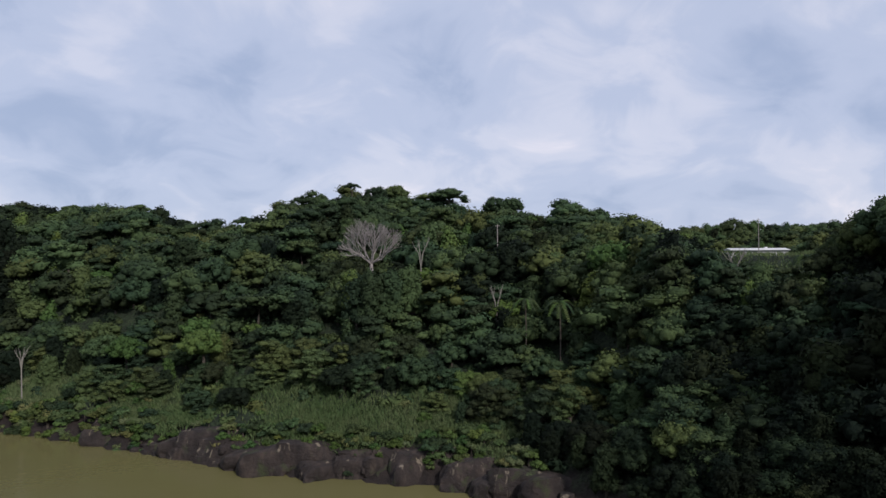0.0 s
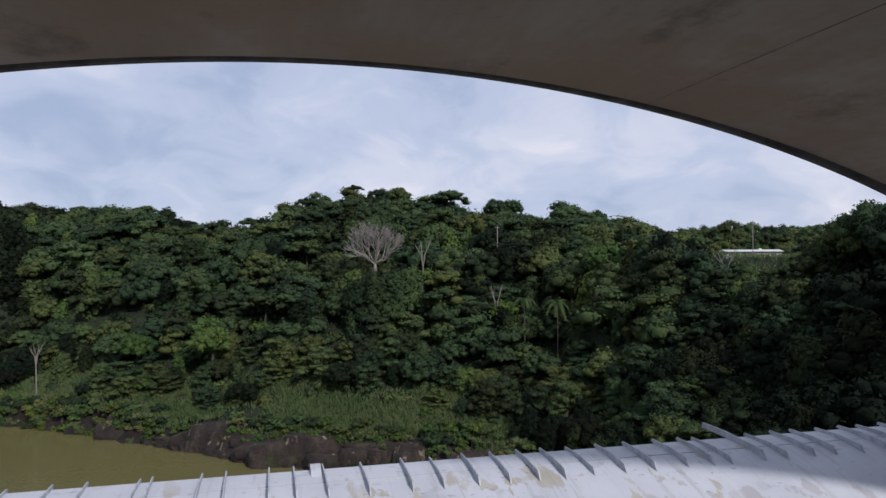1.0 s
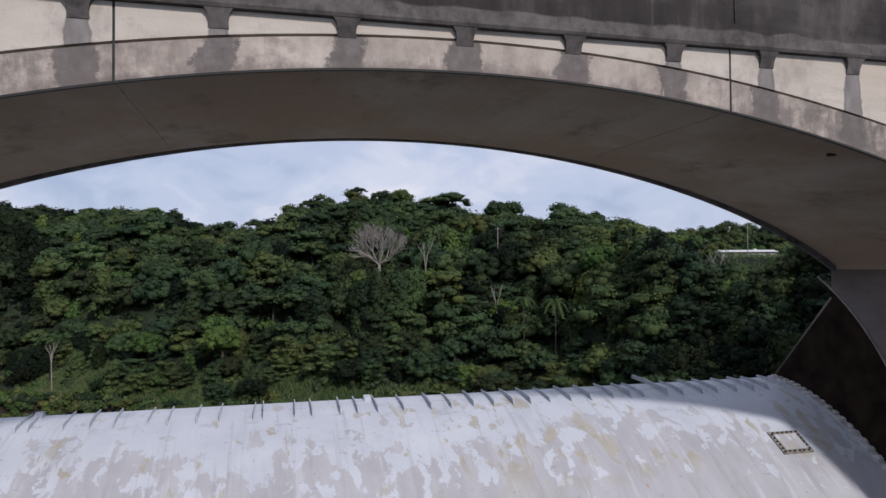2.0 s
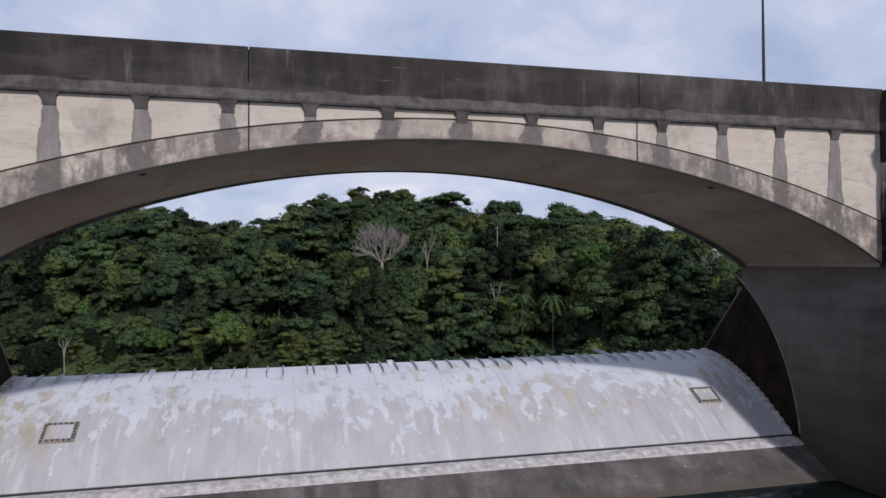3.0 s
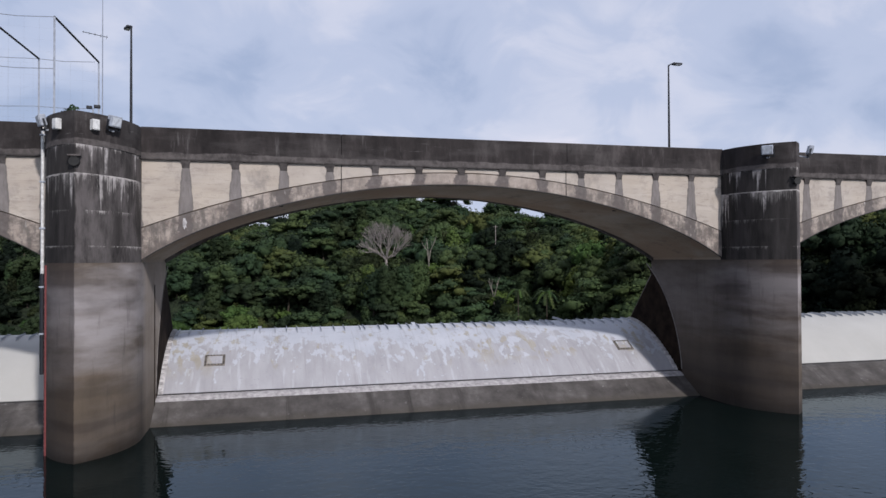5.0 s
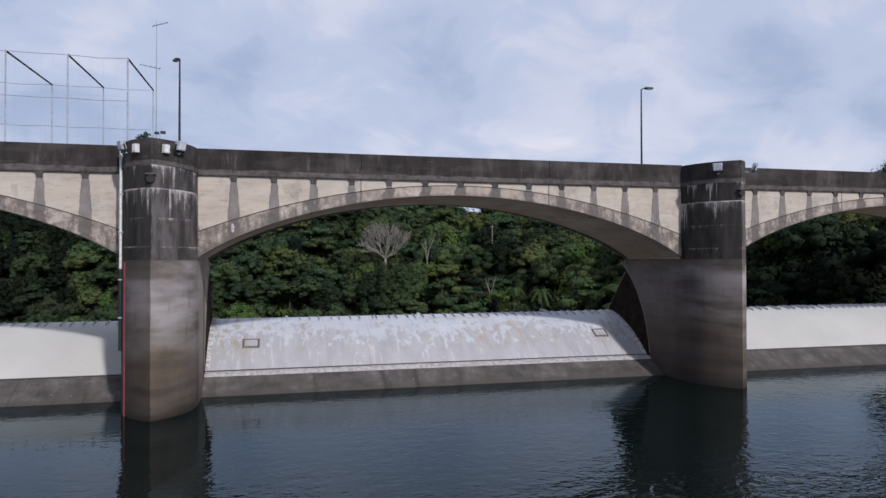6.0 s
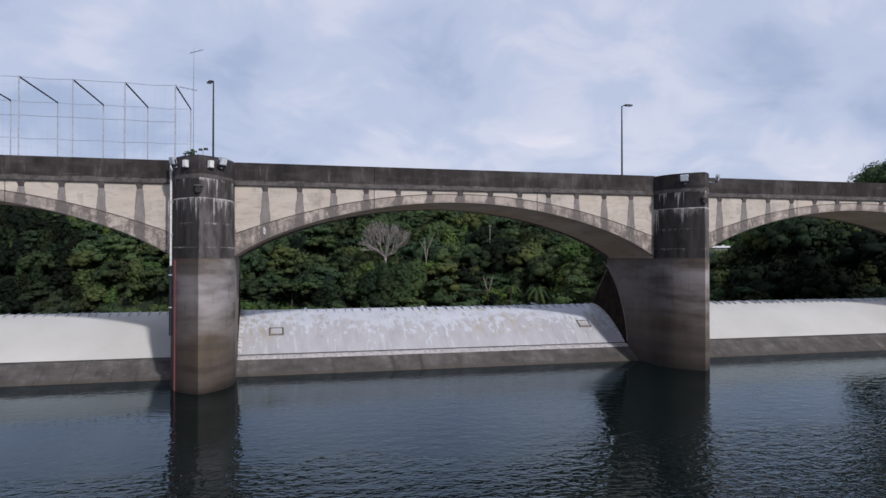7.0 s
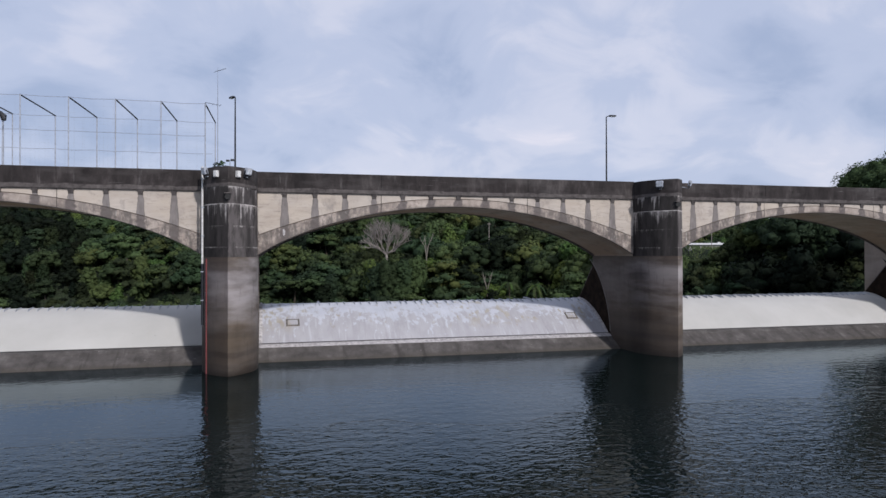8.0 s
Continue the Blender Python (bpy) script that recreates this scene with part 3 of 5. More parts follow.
def curtain(bm, top, foot, x0, x1, y0, y1, step=0.5):
    """A solid between two curves z(x), from x0 to x1, y0 to y1."""
    n = max(1, math.ceil((x1 - x0) / step))
    cols = []
    for i in range(n + 1):
        x = x0 + (x1 - x0) * i / n
        cols.append([bm.verts.new((x, y, f(x))) for y, f in ((y0, foot), (y0, top), (y1, top), (y1, foot))])
    for u, w in zip(cols, cols[1:]):
        for k in range(4):
            bm.faces.new((u[k], u[(k + 1) % 4], w[(k + 1) % 4], w[k]))
    bm.faces.new(cols[0][::-1])
    bm.faces.new(cols[-1])
    return bm


def thing(name, label, category, group="", kind=""):
    return tagged(new(name), label, category, group, kind)


# ---- bridge ----
DECK_Z, RAIL_Z, SPRING = 12.78, 14.28, 8.16
WIDE = 7.37                                     # upstream face to downstream face


def intrados(x):
    return 11.95 - 0.01425 * x * x - 0.46 * (abs(x) / HALF) ** 8


def extrados(x):
    return 12.55 - 0.0125 * x * x


JOINTS = (-6.12, 5.78)
GAP = 0.045


def bridge_span():
    t = thing("bridge_span", "concrete arch span with pale stained spandrels and a black parapet", "bridge span", "spans of the bridge")
    part("arch_barrel", curtain(bmesh.new(), lambda x: DECK_Z - 0.02, intrados, -HALF, HALF, 0.09, WIDE - 0.09, 0.4), M_SOFFIT, t, "brown-grey concrete barrel soffit", 30)
    edges = (-HALF, *JOINTS, HALF)
    for y0, y1 in ((0.0, 0.1), (WIDE - 0.1, WIDE)):
        for a, b in zip(edges, edges[1:]):
            a2, b2 = a + (GAP / 2 if a in JOINTS else 0), b - (GAP / 2 if b in JOINTS else 0)
            part("spandrel_wall", curtain(bmesh.new(), lambda x: DECK_Z - 0.01, lambda x: extrados(x) + 0.025, a2, b2, y0, y1), M_WALL, t, "pale concrete with dark water runs")
            part("arch_ring", curtain(bmesh.new(), lambda x: extrados(x) - 0.03, lambda x: intrados(x) - 0.02, a2, b2, y0 - 0.005, y1 + 0.005), M_RING, t, "blotched concrete arch ring")
    part("drip_edge", curtain(bmesh.new(), lambda x: intrados(x) + 0.012, lambda x: intrados(x) - 0.03, -HALF, HALF, -0.012, 0.05), M_BLACK, t, "black drip line under the ring")
    part("drip_edge", curtain(bmesh.new(), lambda x: intrados(x) + 0.03, lambda x: intrados(x) - 0.05 - 0.17 * (x / HALF) ** 2, -HALF, HALF, WIDE - 0.15, WIDE + 0.012), M_DARK, t, "blackened concrete rim along the downstream edge")
    slab = [(-0.16, DECK_Z + 0.06), (-0.13, DECK_Z), (WIDE + 0.13, DECK_Z), (WIDE + 0.16, DECK_Z + 0.06), (WIDE + 0.16, DECK_Z + 0.5), (-0.16, DECK_Z + 0.5)]
    part("deck_slab", prism(bmesh.new(), slab, -HALF - 0.02, HALF + 0.02), M_DARK, t)
    part("roadway", boxed(-HALF - 0.02, HALF + 0.02, 0.2, WIDE - 0.2, DECK_Z + 0.504, DECK_Z + 0.56), M_ASPHALT, t, "grey asphalt roadway")
    z0 = DECK_Z + 0.5
    for flip in (0, 1):
        rail = [(-0.16, z0), (0.16, z0), (0.13, RAIL_Z - 0.03), (0.1, RAIL_Z), (-0.12, RAIL_Z), (-0.15, RAIL_Z - 0.04)]
        if flip:
            rail = [(WIDE - y, z) for y, z in rail]
        for a, b in zip(edges, edges[1:]):
            part("parapet", prism(bmesh.new(), rail, a + (GAP / 3 if a in JOINTS else 0), b - (GAP / 3 if b in JOINTS else 0)), M_DARK, t, "blackened concrete parapet")
    bm = bmesh.new()                              # a flared bracket under the overhang
    w = [(-0.25, 0.0), (-0.185, -0.1), (-0.165, -0.22), (-0.175, -0.34), (0.175, -0.34), (0.165, -0.22), (0.185, -0.1), (0.25, 0.0)]
    a, b = [], []
    for x, z in w:
        d = 0.12 + 0.105 * z / 0.34
        a.append(bm.verts.new((x, -d, DECK_Z + z)))
        b.append(bm.verts.new((x, 0.02, DECK_Z + z)))
    for k in range(len(w)):
        k2 = (k + 1) % len(w)
        bm.faces.new((a[k], a[k2], b[k2], b[k]))
    bm.faces.new(a)
    bm.faces.new(b[::-1])
    first = part("corbel", bm, M_DARK, t)
    first.location.x = -6 * PITCH
    for k in range(-5, 7):
        share("corbel", first.data, t, pose(k * PITCH, 0, 0))
    for k in range(-6, 7):
        share("corbel", first.data, t, pose(k * PITCH, WIDE, 0, 0, 0, 180))
    for x in JOINTS:
        part("soffit_joint", boxed(x - 0.012, x + 0.012, 0.11, WIDE - 0.16, intrados(x) - 0.005, intrados(x) + 0.06), M_WORN, t, "faint joint across the soffit")
    for x in (-12.15, -9.1, 0.0, 9.25):           # drain holes through the parapet
        part("parapet_drain", tubed([(x, -0.155, 13.48), (x, -0.135, 13.48)], 0.055, 10), M_BLACK, t)
    for x in (-9.0, 9.0):                         # scuppers through the soffit
        part("scupper", tubed([(x, 0.75, intrados(x) + 0.1), (x, 0.75, intrados(x) - 0.03)], 0.11, 10), M_BLACK, t)
    for x in JOINTS:
        for y in (-0.06, WIDE - 0.04):
            part("joint_seal", boxed(x - 0.04, x + 0.04, max(y, 0.02) if y < 1 else WIDE - 0.095, 0.095 if y < 1 else WIDE - 0.02, intrados(x) + 0.01, DECK_Z - 0.015), M_BLACK, t)
            part("joint_filler", boxed(x - 0.1, x + 0.1, y, y + 0.1, DECK_Z + 0.46, RAIL_Z - 0.06), M_BLACK, t)
    return t


span = bridge_span()
span_left = copy_thing(span, pose(-BAY, 0, 0))
span_right = copy_thing(span, pose(BAY, 0, 0))
rnd = random.Random(12)
lime_patch = prism(bmesh.new(), [(-13.38 + math.cos(k * 0.393) * 0.12 * rnd.uniform(0.6, 1.1), 9.86 + math.sin(k * 0.393) * 0.26 * rnd.uniform(0.7, 1.1)) for k in range(16)], -0.016, -0.004, "y")
part("lime_crust", lime_patch, M_RIM, span, "white lime crust on the haunch")


def ogive(half, back_y, n=12):
    """Plan of a pier: two arcs meeting in a sharp upstream edge, square downstream."""
    r = (half * half + TIP * TIP) / (2 * half)
    phi = math.acos((r - half) / r)
    right = [(half - r + r * math.cos(-phi * k / n), r * math.sin(-phi * k / n)) for k in range(n + 1)]
    return right + [(-x, y) for x, y in right[-2::-1]] + [(-half, back_y), (half, back_y)]


TIP = 3.6
PW = PIER_W / 2


def seal_sector(x, side):
    """The dark steel sector on a pier's flank along which the gate's end slides."""
    cy, cz, r = 12.58, 0.4, 8.65
    pts = []
    for k in range(19):
        a = radians(176 - k * 2.98)
        pts.append((cy + r * math.cos(a), cz + r * math.sin(a)))
    pts += [(7.37, 7.05), (10.2, 3.96), (12.8, 1.08), (12.8, 0.4)]
    return prism(bmesh.new(), pts, min(x, x + side * 0.02), max(x, x + side * 0.02))


def seal_bar(x, side):
    """The worn pale edge bar that borders the sector."""
    cy, cz, r = 12.58, 0.4, 8.65
    arc = [radians(174 - k * 2.9) for k in range(19)]
    pts = [(cy + (r + 0.06) * math.cos(a), cz + (r + 0.06) * math.sin(a)) for a in arc] + [(cy + r * math.cos(a), cz + r * math.sin(a)) for a in arc[::-1]]
    return prism(bmesh.new(), pts, min(x, x + side * 0.03), max(x, x + side * 0.03))


def pier(flanks=(-1, 1)):
    t = thing("bridge_pier", "sharp-nosed concrete pier, black above and banded by the lake below", "pier", "piers of the bridge")
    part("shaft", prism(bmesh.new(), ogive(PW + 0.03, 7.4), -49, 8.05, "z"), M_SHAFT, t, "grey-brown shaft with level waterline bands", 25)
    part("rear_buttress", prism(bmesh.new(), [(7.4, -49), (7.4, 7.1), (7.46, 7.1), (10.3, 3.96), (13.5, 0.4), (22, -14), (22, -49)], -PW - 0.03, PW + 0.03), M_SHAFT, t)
    part("haunch", prism(bmesh.new(), [(-PW, 0.1), (PW, 0.1), (PW, 7.3), (-PW, 7.3)], 8.05, DECK_Z, "z"), M_SOFFIT, t)
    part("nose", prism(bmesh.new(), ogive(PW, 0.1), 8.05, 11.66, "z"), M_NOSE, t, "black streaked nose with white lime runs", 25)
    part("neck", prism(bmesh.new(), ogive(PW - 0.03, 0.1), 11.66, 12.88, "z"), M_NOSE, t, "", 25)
    bm = prism(bmesh.new(), ogive(PW + 0.02, 0.1), 12.88, 14.22, "z")
    part("cap", bm, M_DARK, t, "black curved pier cap", 25)
    part("bearing_block", prism(bmesh.new(), [(-PW, 0.1), (PW, 0.1), (PW, 7.4), (-PW, 7.4)], DECK_Z, 13.34, "z"), M_DARK, t)
    part("rear_parapet", boxed(-PW, PW, WIDE - 0.16, WIDE + 0.15, 13.34, RAIL_Z, bevel=0.02), M_DARK, t)
    part("rear_ledge", boxed(-0.7, 0.7, 7.4, 8.3, 12.9, 13.32, bevel=0.02), M_DARK, t)
    for s in flanks:
        part("seal_plate", seal_sector(s * (PW + 0.03), s), M_SEAL, t, "dark rusted steel sector plate")
        part("edge_bar", seal_bar(s * (PW + 0.03), s), M_WORN, t, "worn pale steel edge bar")
    # upright groove drawn as a flat strip, its inner shade put into the colour
    part("groove_strip", boxed(PW + 0.02, PW + 0.05, 3.45, 3.62, -2, 6.9), M_SEAL, t, "dark strip drawn for the groove in the flank")
    # drain mouth with a small hood, on the nose
    d = Vector((0, -1, 0))
    base = Vector((0, -TIP + 0.1, 12.15))
    part("drain_mouth", tubed([base, base + d * 0.2], 0.2, 14), M_BLACK, t, "round black drain mouth", 40)
    hood = base + Vector((0, 0, 0.22)) + d * 0.08
    part("drain_hood", boxed(hood.x - 0.24, hood.x + 0.24, hood.y - 0.16, hood.y + 0.12, hood.z - 0.02, hood.z + 0.05, bevel=0.01), M_DARK, t)
    return t


PIERS = [-BAY * 1.5, -BAY / 2, BAY / 2, BAY * 1.5]
first_pier = pier()
first_pier.location.x = PIERS[0]
piers = [first_pier] + [copy_thing(first_pier, pose(x, 0, 0)) for x in PIERS[1:]]


# ---- weir and gates ----
def weir(x, washed):
    t = thing("spillway_weir", "wet grey concrete weir sloping into the lake", "weir", "weirs under the gates")
    crest = [(4.62, 0.9), (4.35, 1.1), (4.02, 1.06), (3.72, 0.9), (2.1, 0.0), (0.4, -1.6), (-1.5, -4.5), (-1.5, -49), (46, -49), (40, -45), (32, -36), (22, -20), (15, -7), (11.5, -1.0), (10.2, 0.2), (9, 0.3), (5, 0.3)]
    w = HALF - 0.032
    cuts = [-w, -8.7, -2.1, 4.6, 11.2, w]
    for a, b in zip(cuts, cuts[1:]):
        part("crest_block", prism(bmesh.new(), crest, a + 0.004, b - 0.004), M_WEIR, t)
    strip = [(4.31, 1.105), (4.31, 1.135), (4.02, 1.09), (3.74, 0.94), (3.73, 0.905), (4.02, 1.055)]
    if washed:
        part("sill_strip", prism(bmesh.new(), strip, -w, w), M_SILL, t, "pale lime-washed strip along the sill")
    else:
        part("sill_strip", prism(bmesh.new(), strip, -w, w), M_WEIR, t)
    t.location.x = x
    return t


weir(0, True)
side_weir = weir(-BAY, False)
copy_thing(side_weir, pose(BAY, 0, 0))


def gate_z(y):
    s = min(1.0, max(0.0, (y - 4.4) / 5.9))
    return 1.2 + 2.70 * (1 - (1 - s) ** 1.9)


def drum_gate(x, paint, label, hatches, dirty):
    t = thing("drum_gate", label, "gate", "gates of the spillway")
    w = HALF - 0.05
    ys = [4.4 + 5.9 * k / 26 for k in range(27)]
    face = [(y, gate_z(y)) for y in ys]
    seam = 9.55
    lower = [p for p in face if p[0] < seam - 0.03] + [(seam - 0.02, gate_z(seam - 0.02))]
    upper = [(seam + 0.02, gate_z(seam + 0.02))] + [p for p in face if p[0] > seam + 0.03]
    part("skin", prism(bmesh.new(), lower + [(seam - 0.02, 2.2), (5.2, 0.9), (4.5, 1.05)], -w, w), paint, t, "white painted curved skin plate", 25)
    part("lip", prism(bmesh.new(), upper + [(10.36, gate_z(10.3) - 0.12), (9.57, 2.4)], -w, w), paint, t, "", 25)
    part("hinge_gap", boxed(-w, w, 4.32, 4.45, 1.06, 1.165), M_BLACK, t, "black rubber hinge seal")
    for s in (-1, 1):
        bm = prism(bmesh.new(), [(y, gate_z(y) + 0.05) for y in ys] + [(y, gate_z(y) - 0.03) for y in ys[::-1]], min(s * w, s * (w - 0.26)), max(s * w, s * (w - 0.26)))
        part("end_flange", bm, M_RIM if dirty else paint, t, "lime-crusted white rim" if dirty else "", 25)
        stud = None
        for k in range(20):
            y = 4.6 + k * 0.29
            up = math.atan2(gate_z(y + 0.05) - gate_z(y - 0.05), 0.1)
            m = pose(s * (w - 0.1), y, gate_z(y) + 0.05, math.degrees(up))
            if stud is None:
                stud = part("seal_clamp", boxed(-0.09, 0.09, -0.08, 0.08, 0, 0.06, bevel=0.012), M_RIM if dirty else paint, t)
                stud.matrix_basis = m
            else:
                share("seal_clamp", stud.data, t, m)
    # flow-splitting fins along the lip
    prof = [(8.84, gate_z(8.84) + 0.0), (8.96, gate_z(8.96) + 0.16), (9.6, gate_z(9.6) + 0.12), (10.4, gate_z(10.3) + 0.08), (10.44, gate_z(10.3) + 0.02), (10.3, gate_z(10.3) - 0.02), (9.5, gate_z(9.5) - 0.02)]
    fin = part("fin", prism(bmesh.new(), prof, -0.014, 0.014), M_FIN, t, "grey upright steel splitter plate")
    fin.location.x = -14.79
    rnd = random.Random(5)
    for k in range(1, 43):
        share("fin", fin.data, t, pose(-14.79 + 0.70 * k, rnd.uniform(-0.02, 0.02), rnd.uniform(-0.02, 0.015), 0, rnd.uniform(-1.4, 1.4), rnd.uniform(-1.0, 1.0)))
    if dirty:
        tall = [(8.9, gate_z(8.9)), (9.0, gate_z(9.0) + 0.2), (10.4, gate_z(10.3) + 0.16), (11.3, gate_z(10.3) + 0.17), (11.34, gate_z(10.3) + 0.03), (10.2, gate_z(10.2))]
        part("bent_fin", prism(bmesh.new(), tall, 9.73, 9.77), M_FIN, t, "longer steel plate reaching past the lip")
        for px in (-10.15, -0.5):
            part("lip_post", prism(bmesh.new(), [(9.7, 3.8), (9.95, 3.94), (10.2, 4.04), (10.34, 4.02), (10.36, 3.8)], px - 0.11, px + 0.11), paint, t, "short white bracket on the lip")
    for hx in hatches:
        y = 6.25
        up = math.degrees(math.atan2(gate_z(y + 0.3) - gate_z(y - 0.3), 0.6))
        hatch = new("inspection_hatch")
        finish(hatch, t).matrix_basis = pose(hx, y, gate_z(y) + 0.005, up)
        part("hatch_frame", boxed(-0.55, 0.55, -0.46, 0.46, -0.03, 0.03, bevel=0.01), plain("weathered_hatch_rim", (0.17, 0.15, 0.13), 0.7, 0.0, 5.0, 0.5), hatch, "weathered bolted rim")
        part("hatch_cover", boxed(-0.4, 0.4, -0.32, 0.32, 0.031, 0.05, bevel=0.008), paint, hatch)
        bolt = None
        for k in range(22):
            q = k / 22 * 4
            e = (q % 1) * 2 - 1
            bx, by = ((e, -1), (1, e), (-e, 1), (-1, -e))[int(q)]
            m = pose(bx * 0.475, by * 0.39, 0.03)
            if bolt is None:
                bolt = part("bolt", tubed([(0, 0, 0), (0, 0, 0.035)], 0.032, 6), M_POLE, hatch)
                bolt.matrix_basis = m
            else:
                share("bolt", bolt.data, hatch, m)
    t.location.x = x
    return t


drum_gate(0, M_GATE, "raised white drum gate, streaked with grey and ochre stains", (-12.5, 12.45), True)
drum_gate(-BAY, M_GATE_CLEAN, "raised cream-white drum gate, freshly painted", (), False)
drum_gate(BAY, M_GATE_CLEAN, "raised cream-white drum gate, freshly painted", (), False)


# ---- abutments that close the dam at both ends ----
for name, x0, x1 in (("abutment_west", -190, PIERS[0] - PW - 0.03), ("abutment_east", PIERS[3] + PW + 0.03, 150)):
    a = tagged(new(name), "plain weathered concrete dam wall at the bridge's end", "dam wall", "", "structure")
    part("dam_wall", boxed(x0, x1, 0.0, 14.0, -49, 12.7), M_SHAFT, a)
    part("dam_road", boxed(x0, x1, -0.15, 7.5, 12.7, 13.3), M_DARK, a)
    part("dam_parapet", boxed(x0, x1, -0.15, 0.15, 13.3, RAIL_Z, bevel=0.02), M_DARK, a)


# ---- water and ground ----
def sheet(name, x0, x1, y0, y1, z, material, label, category):
    bm = bmesh.new()
    bm.faces.new([bm.verts.new(p) for p in ((x0, y0, z), (x1, y0, z), (x1, y1, z), (x0, y1, z))])
    return tagged(part(name, bm, material), label, category, "", "structure")


sheet("water_lake", -900, 900, -1400, 2.6, 0.0, M_LAKE, "dark rippled lake water behind the dam", "lake")
sheet("water_river", -900, 900, 30, 900, -45.5, M_RIVER, "calm muddy green river below the dam", "river")

AHEAD, ASIDE = Vector((0.247, 0.969)), Vector((0.969, -0.247))


def shore(a):
    """Distance of the far bank along the valley's line, by bearing."""
    return np.interp(a, [-1.6, -0.65, -0.57, -0.45, -0.29, -0.15, -0.05, 0.03, 0.07, 0.2, 0.35, 0.5, 0.65, 1.0, 2.0], [260, 231, 223, 205, 185, 177, 174, 171, 164, 146, 121, 103, 90, 72, 55])


def land(x, y):
    """Height of the ground (arrays)."""
    u, v = x * ASIDE.x + y * ASIDE.y, x * AHEAD.x + y * AHEAD.y
    vv = np.maximum(v, 20.0)
    a = np.clip(u / vv, -2.0, 2.0)
    wob = np.sin(u * 0.11 + 1.0) * 2.2 + np.sin(u * 0.29) * 1.4 + np.sin(u * 0.053 + 2) * 2.5
    s = (v - shore(a) + 0.4 * wob * np.interp(a, [0.1, 0.3], [1.0, 0.3])) * np.interp(a, [-0.2, 0.15, 0.42, 0.7], [1.0, 1.0, 1.7, 1.9])
    crest = np.interp(a, [-1.5, -0.64, -0.5, -0.43, -0.38, -0.345, -0.31, -0.25, -0.2, -0.14, -0.05, 0.0, 0.05, 0.1, 0.14, 0.2, 0.27, 0.3, 0.37, 0.45, 0.52, 0.64, 1.2],
                      [22, 35, 32, 28, 20, 15, 19, 27, 33, 36, 34, 29, 28, 27, 24, 21.5, 14, 8, 0, -4, -5, -2, 12])
    h = np.interp(s, [-60, -8, 0, 2, 6, 26, 45, 71, 92], [-60, -48, -45.8, -42, -38.5, -32, -24, -8, 3.0])
    up = np.interp(s, [92, 130, 200, 330, 480, 800, 2500], [0.0, 0.5, 1.0, 0.96, 0.9, 1.0, 1.0])
    far = np.interp(s, [420, 600, 1000, 3000], [0, 17, 22, 35])
    h = np.where(s > 92, 3.0 + (crest - 3.0) * up + far, h)
    h = h - 5.0 * np.interp(a, [0.3, 0.4, 0.56, 0.66], [0, 1, 1, 0.3]) * np.clip((s - 35) / 45, 0, 1) * np.clip((430 - s) / 80, 0, 1)
    pad = np.interp(a, [0.36, 0.40, 0.53, 0.57], [0, 1, 1, 0]) * np.interp(s, [295, 350, 420, 470], [0, 1, 1, 0])
    h = h * (1 - pad) + (10.8 + 2.6 * np.interp(s, [320, 345, 368, 388], [0, 1, 1, 0])) * pad                    # the level ground of the long low building
    bumps = np.sin(x * 0.07 + y * 0.03) * 1.2 + np.sin(x * 0.031 - y * 0.06 + 1.3) * 1.6 + np.sin(x * 0.17 + y * 0.14) * 0.5
    h = h + bumps * np.clip((s - 8) / 40, 0, 1)
    back = np.interp(np.hypot(x, y), [0, 700, 1000, 3000], [-52, -52, 30, 120])    # hills far behind the lake
    w = np.clip((v - 25) / 15, 0, 1)
    return h * w + back * (1 - w), s, a


def ground():
    radii = [0.0] + list(np.geomspace(25, 3200, 110))
    n = 300
    th = np.linspace(0, 2 * np.pi, n, endpoint=False)
    xs, ys = np.outer(radii, np.sin(th)).ravel(), np.outer(radii, np.cos(th)).ravel()
    h, _, _ = land(xs, ys)
    verts = np.column_stack([xs, ys, h])
    faces = []
    for r in range(len(radii) - 1):
        for k in range(n):
            k2 = (k + 1) % n
            faces.append((r * n + k, r * n + k2, (r + 1) * n + k2, (r + 1) * n + k))
    me = bpy.data.meshes.new("ground")
    me.from_pydata(verts.tolist(), [], faces)
    me.materials.append(M_GROUND)
    me.shade_smooth()
    return tagged(new("ground", me), "overgrown valley ground, rocky at the river's edge", "ground", "", "structure")


ground()


# ---- trees ----
def mesh_of(name, verts, faces, material):
    """A mesh of quads or triangles from arrays."""
    me = bpy.data.meshes.new(name)
    n, k = faces.shape
    me.vertices.add(len(verts))
    me.vertices.foreach_set("co", np.ascontiguousarray(verts, np.float32).ravel())
    me.loops.add(n * k)
    me.loops.foreach_set("vertex_index", np.ascontiguousarray(faces, np.int32).ravel())
    me.polygons.add(n)
    me.polygons.foreach_set("loop_start", np.arange(0, n * k, k, dtype=np.int32))
    me.update(calc_edges=True)
    me.materials.append(material)
    return me


def smooth_by(me, normals):
    """Gives a mesh its own shading directions, so that leaves follow the roundness of their bough."""
    me.shade_smooth()
    me.normals_split_custom_set_from_vertices(normals.tolist())
    return me


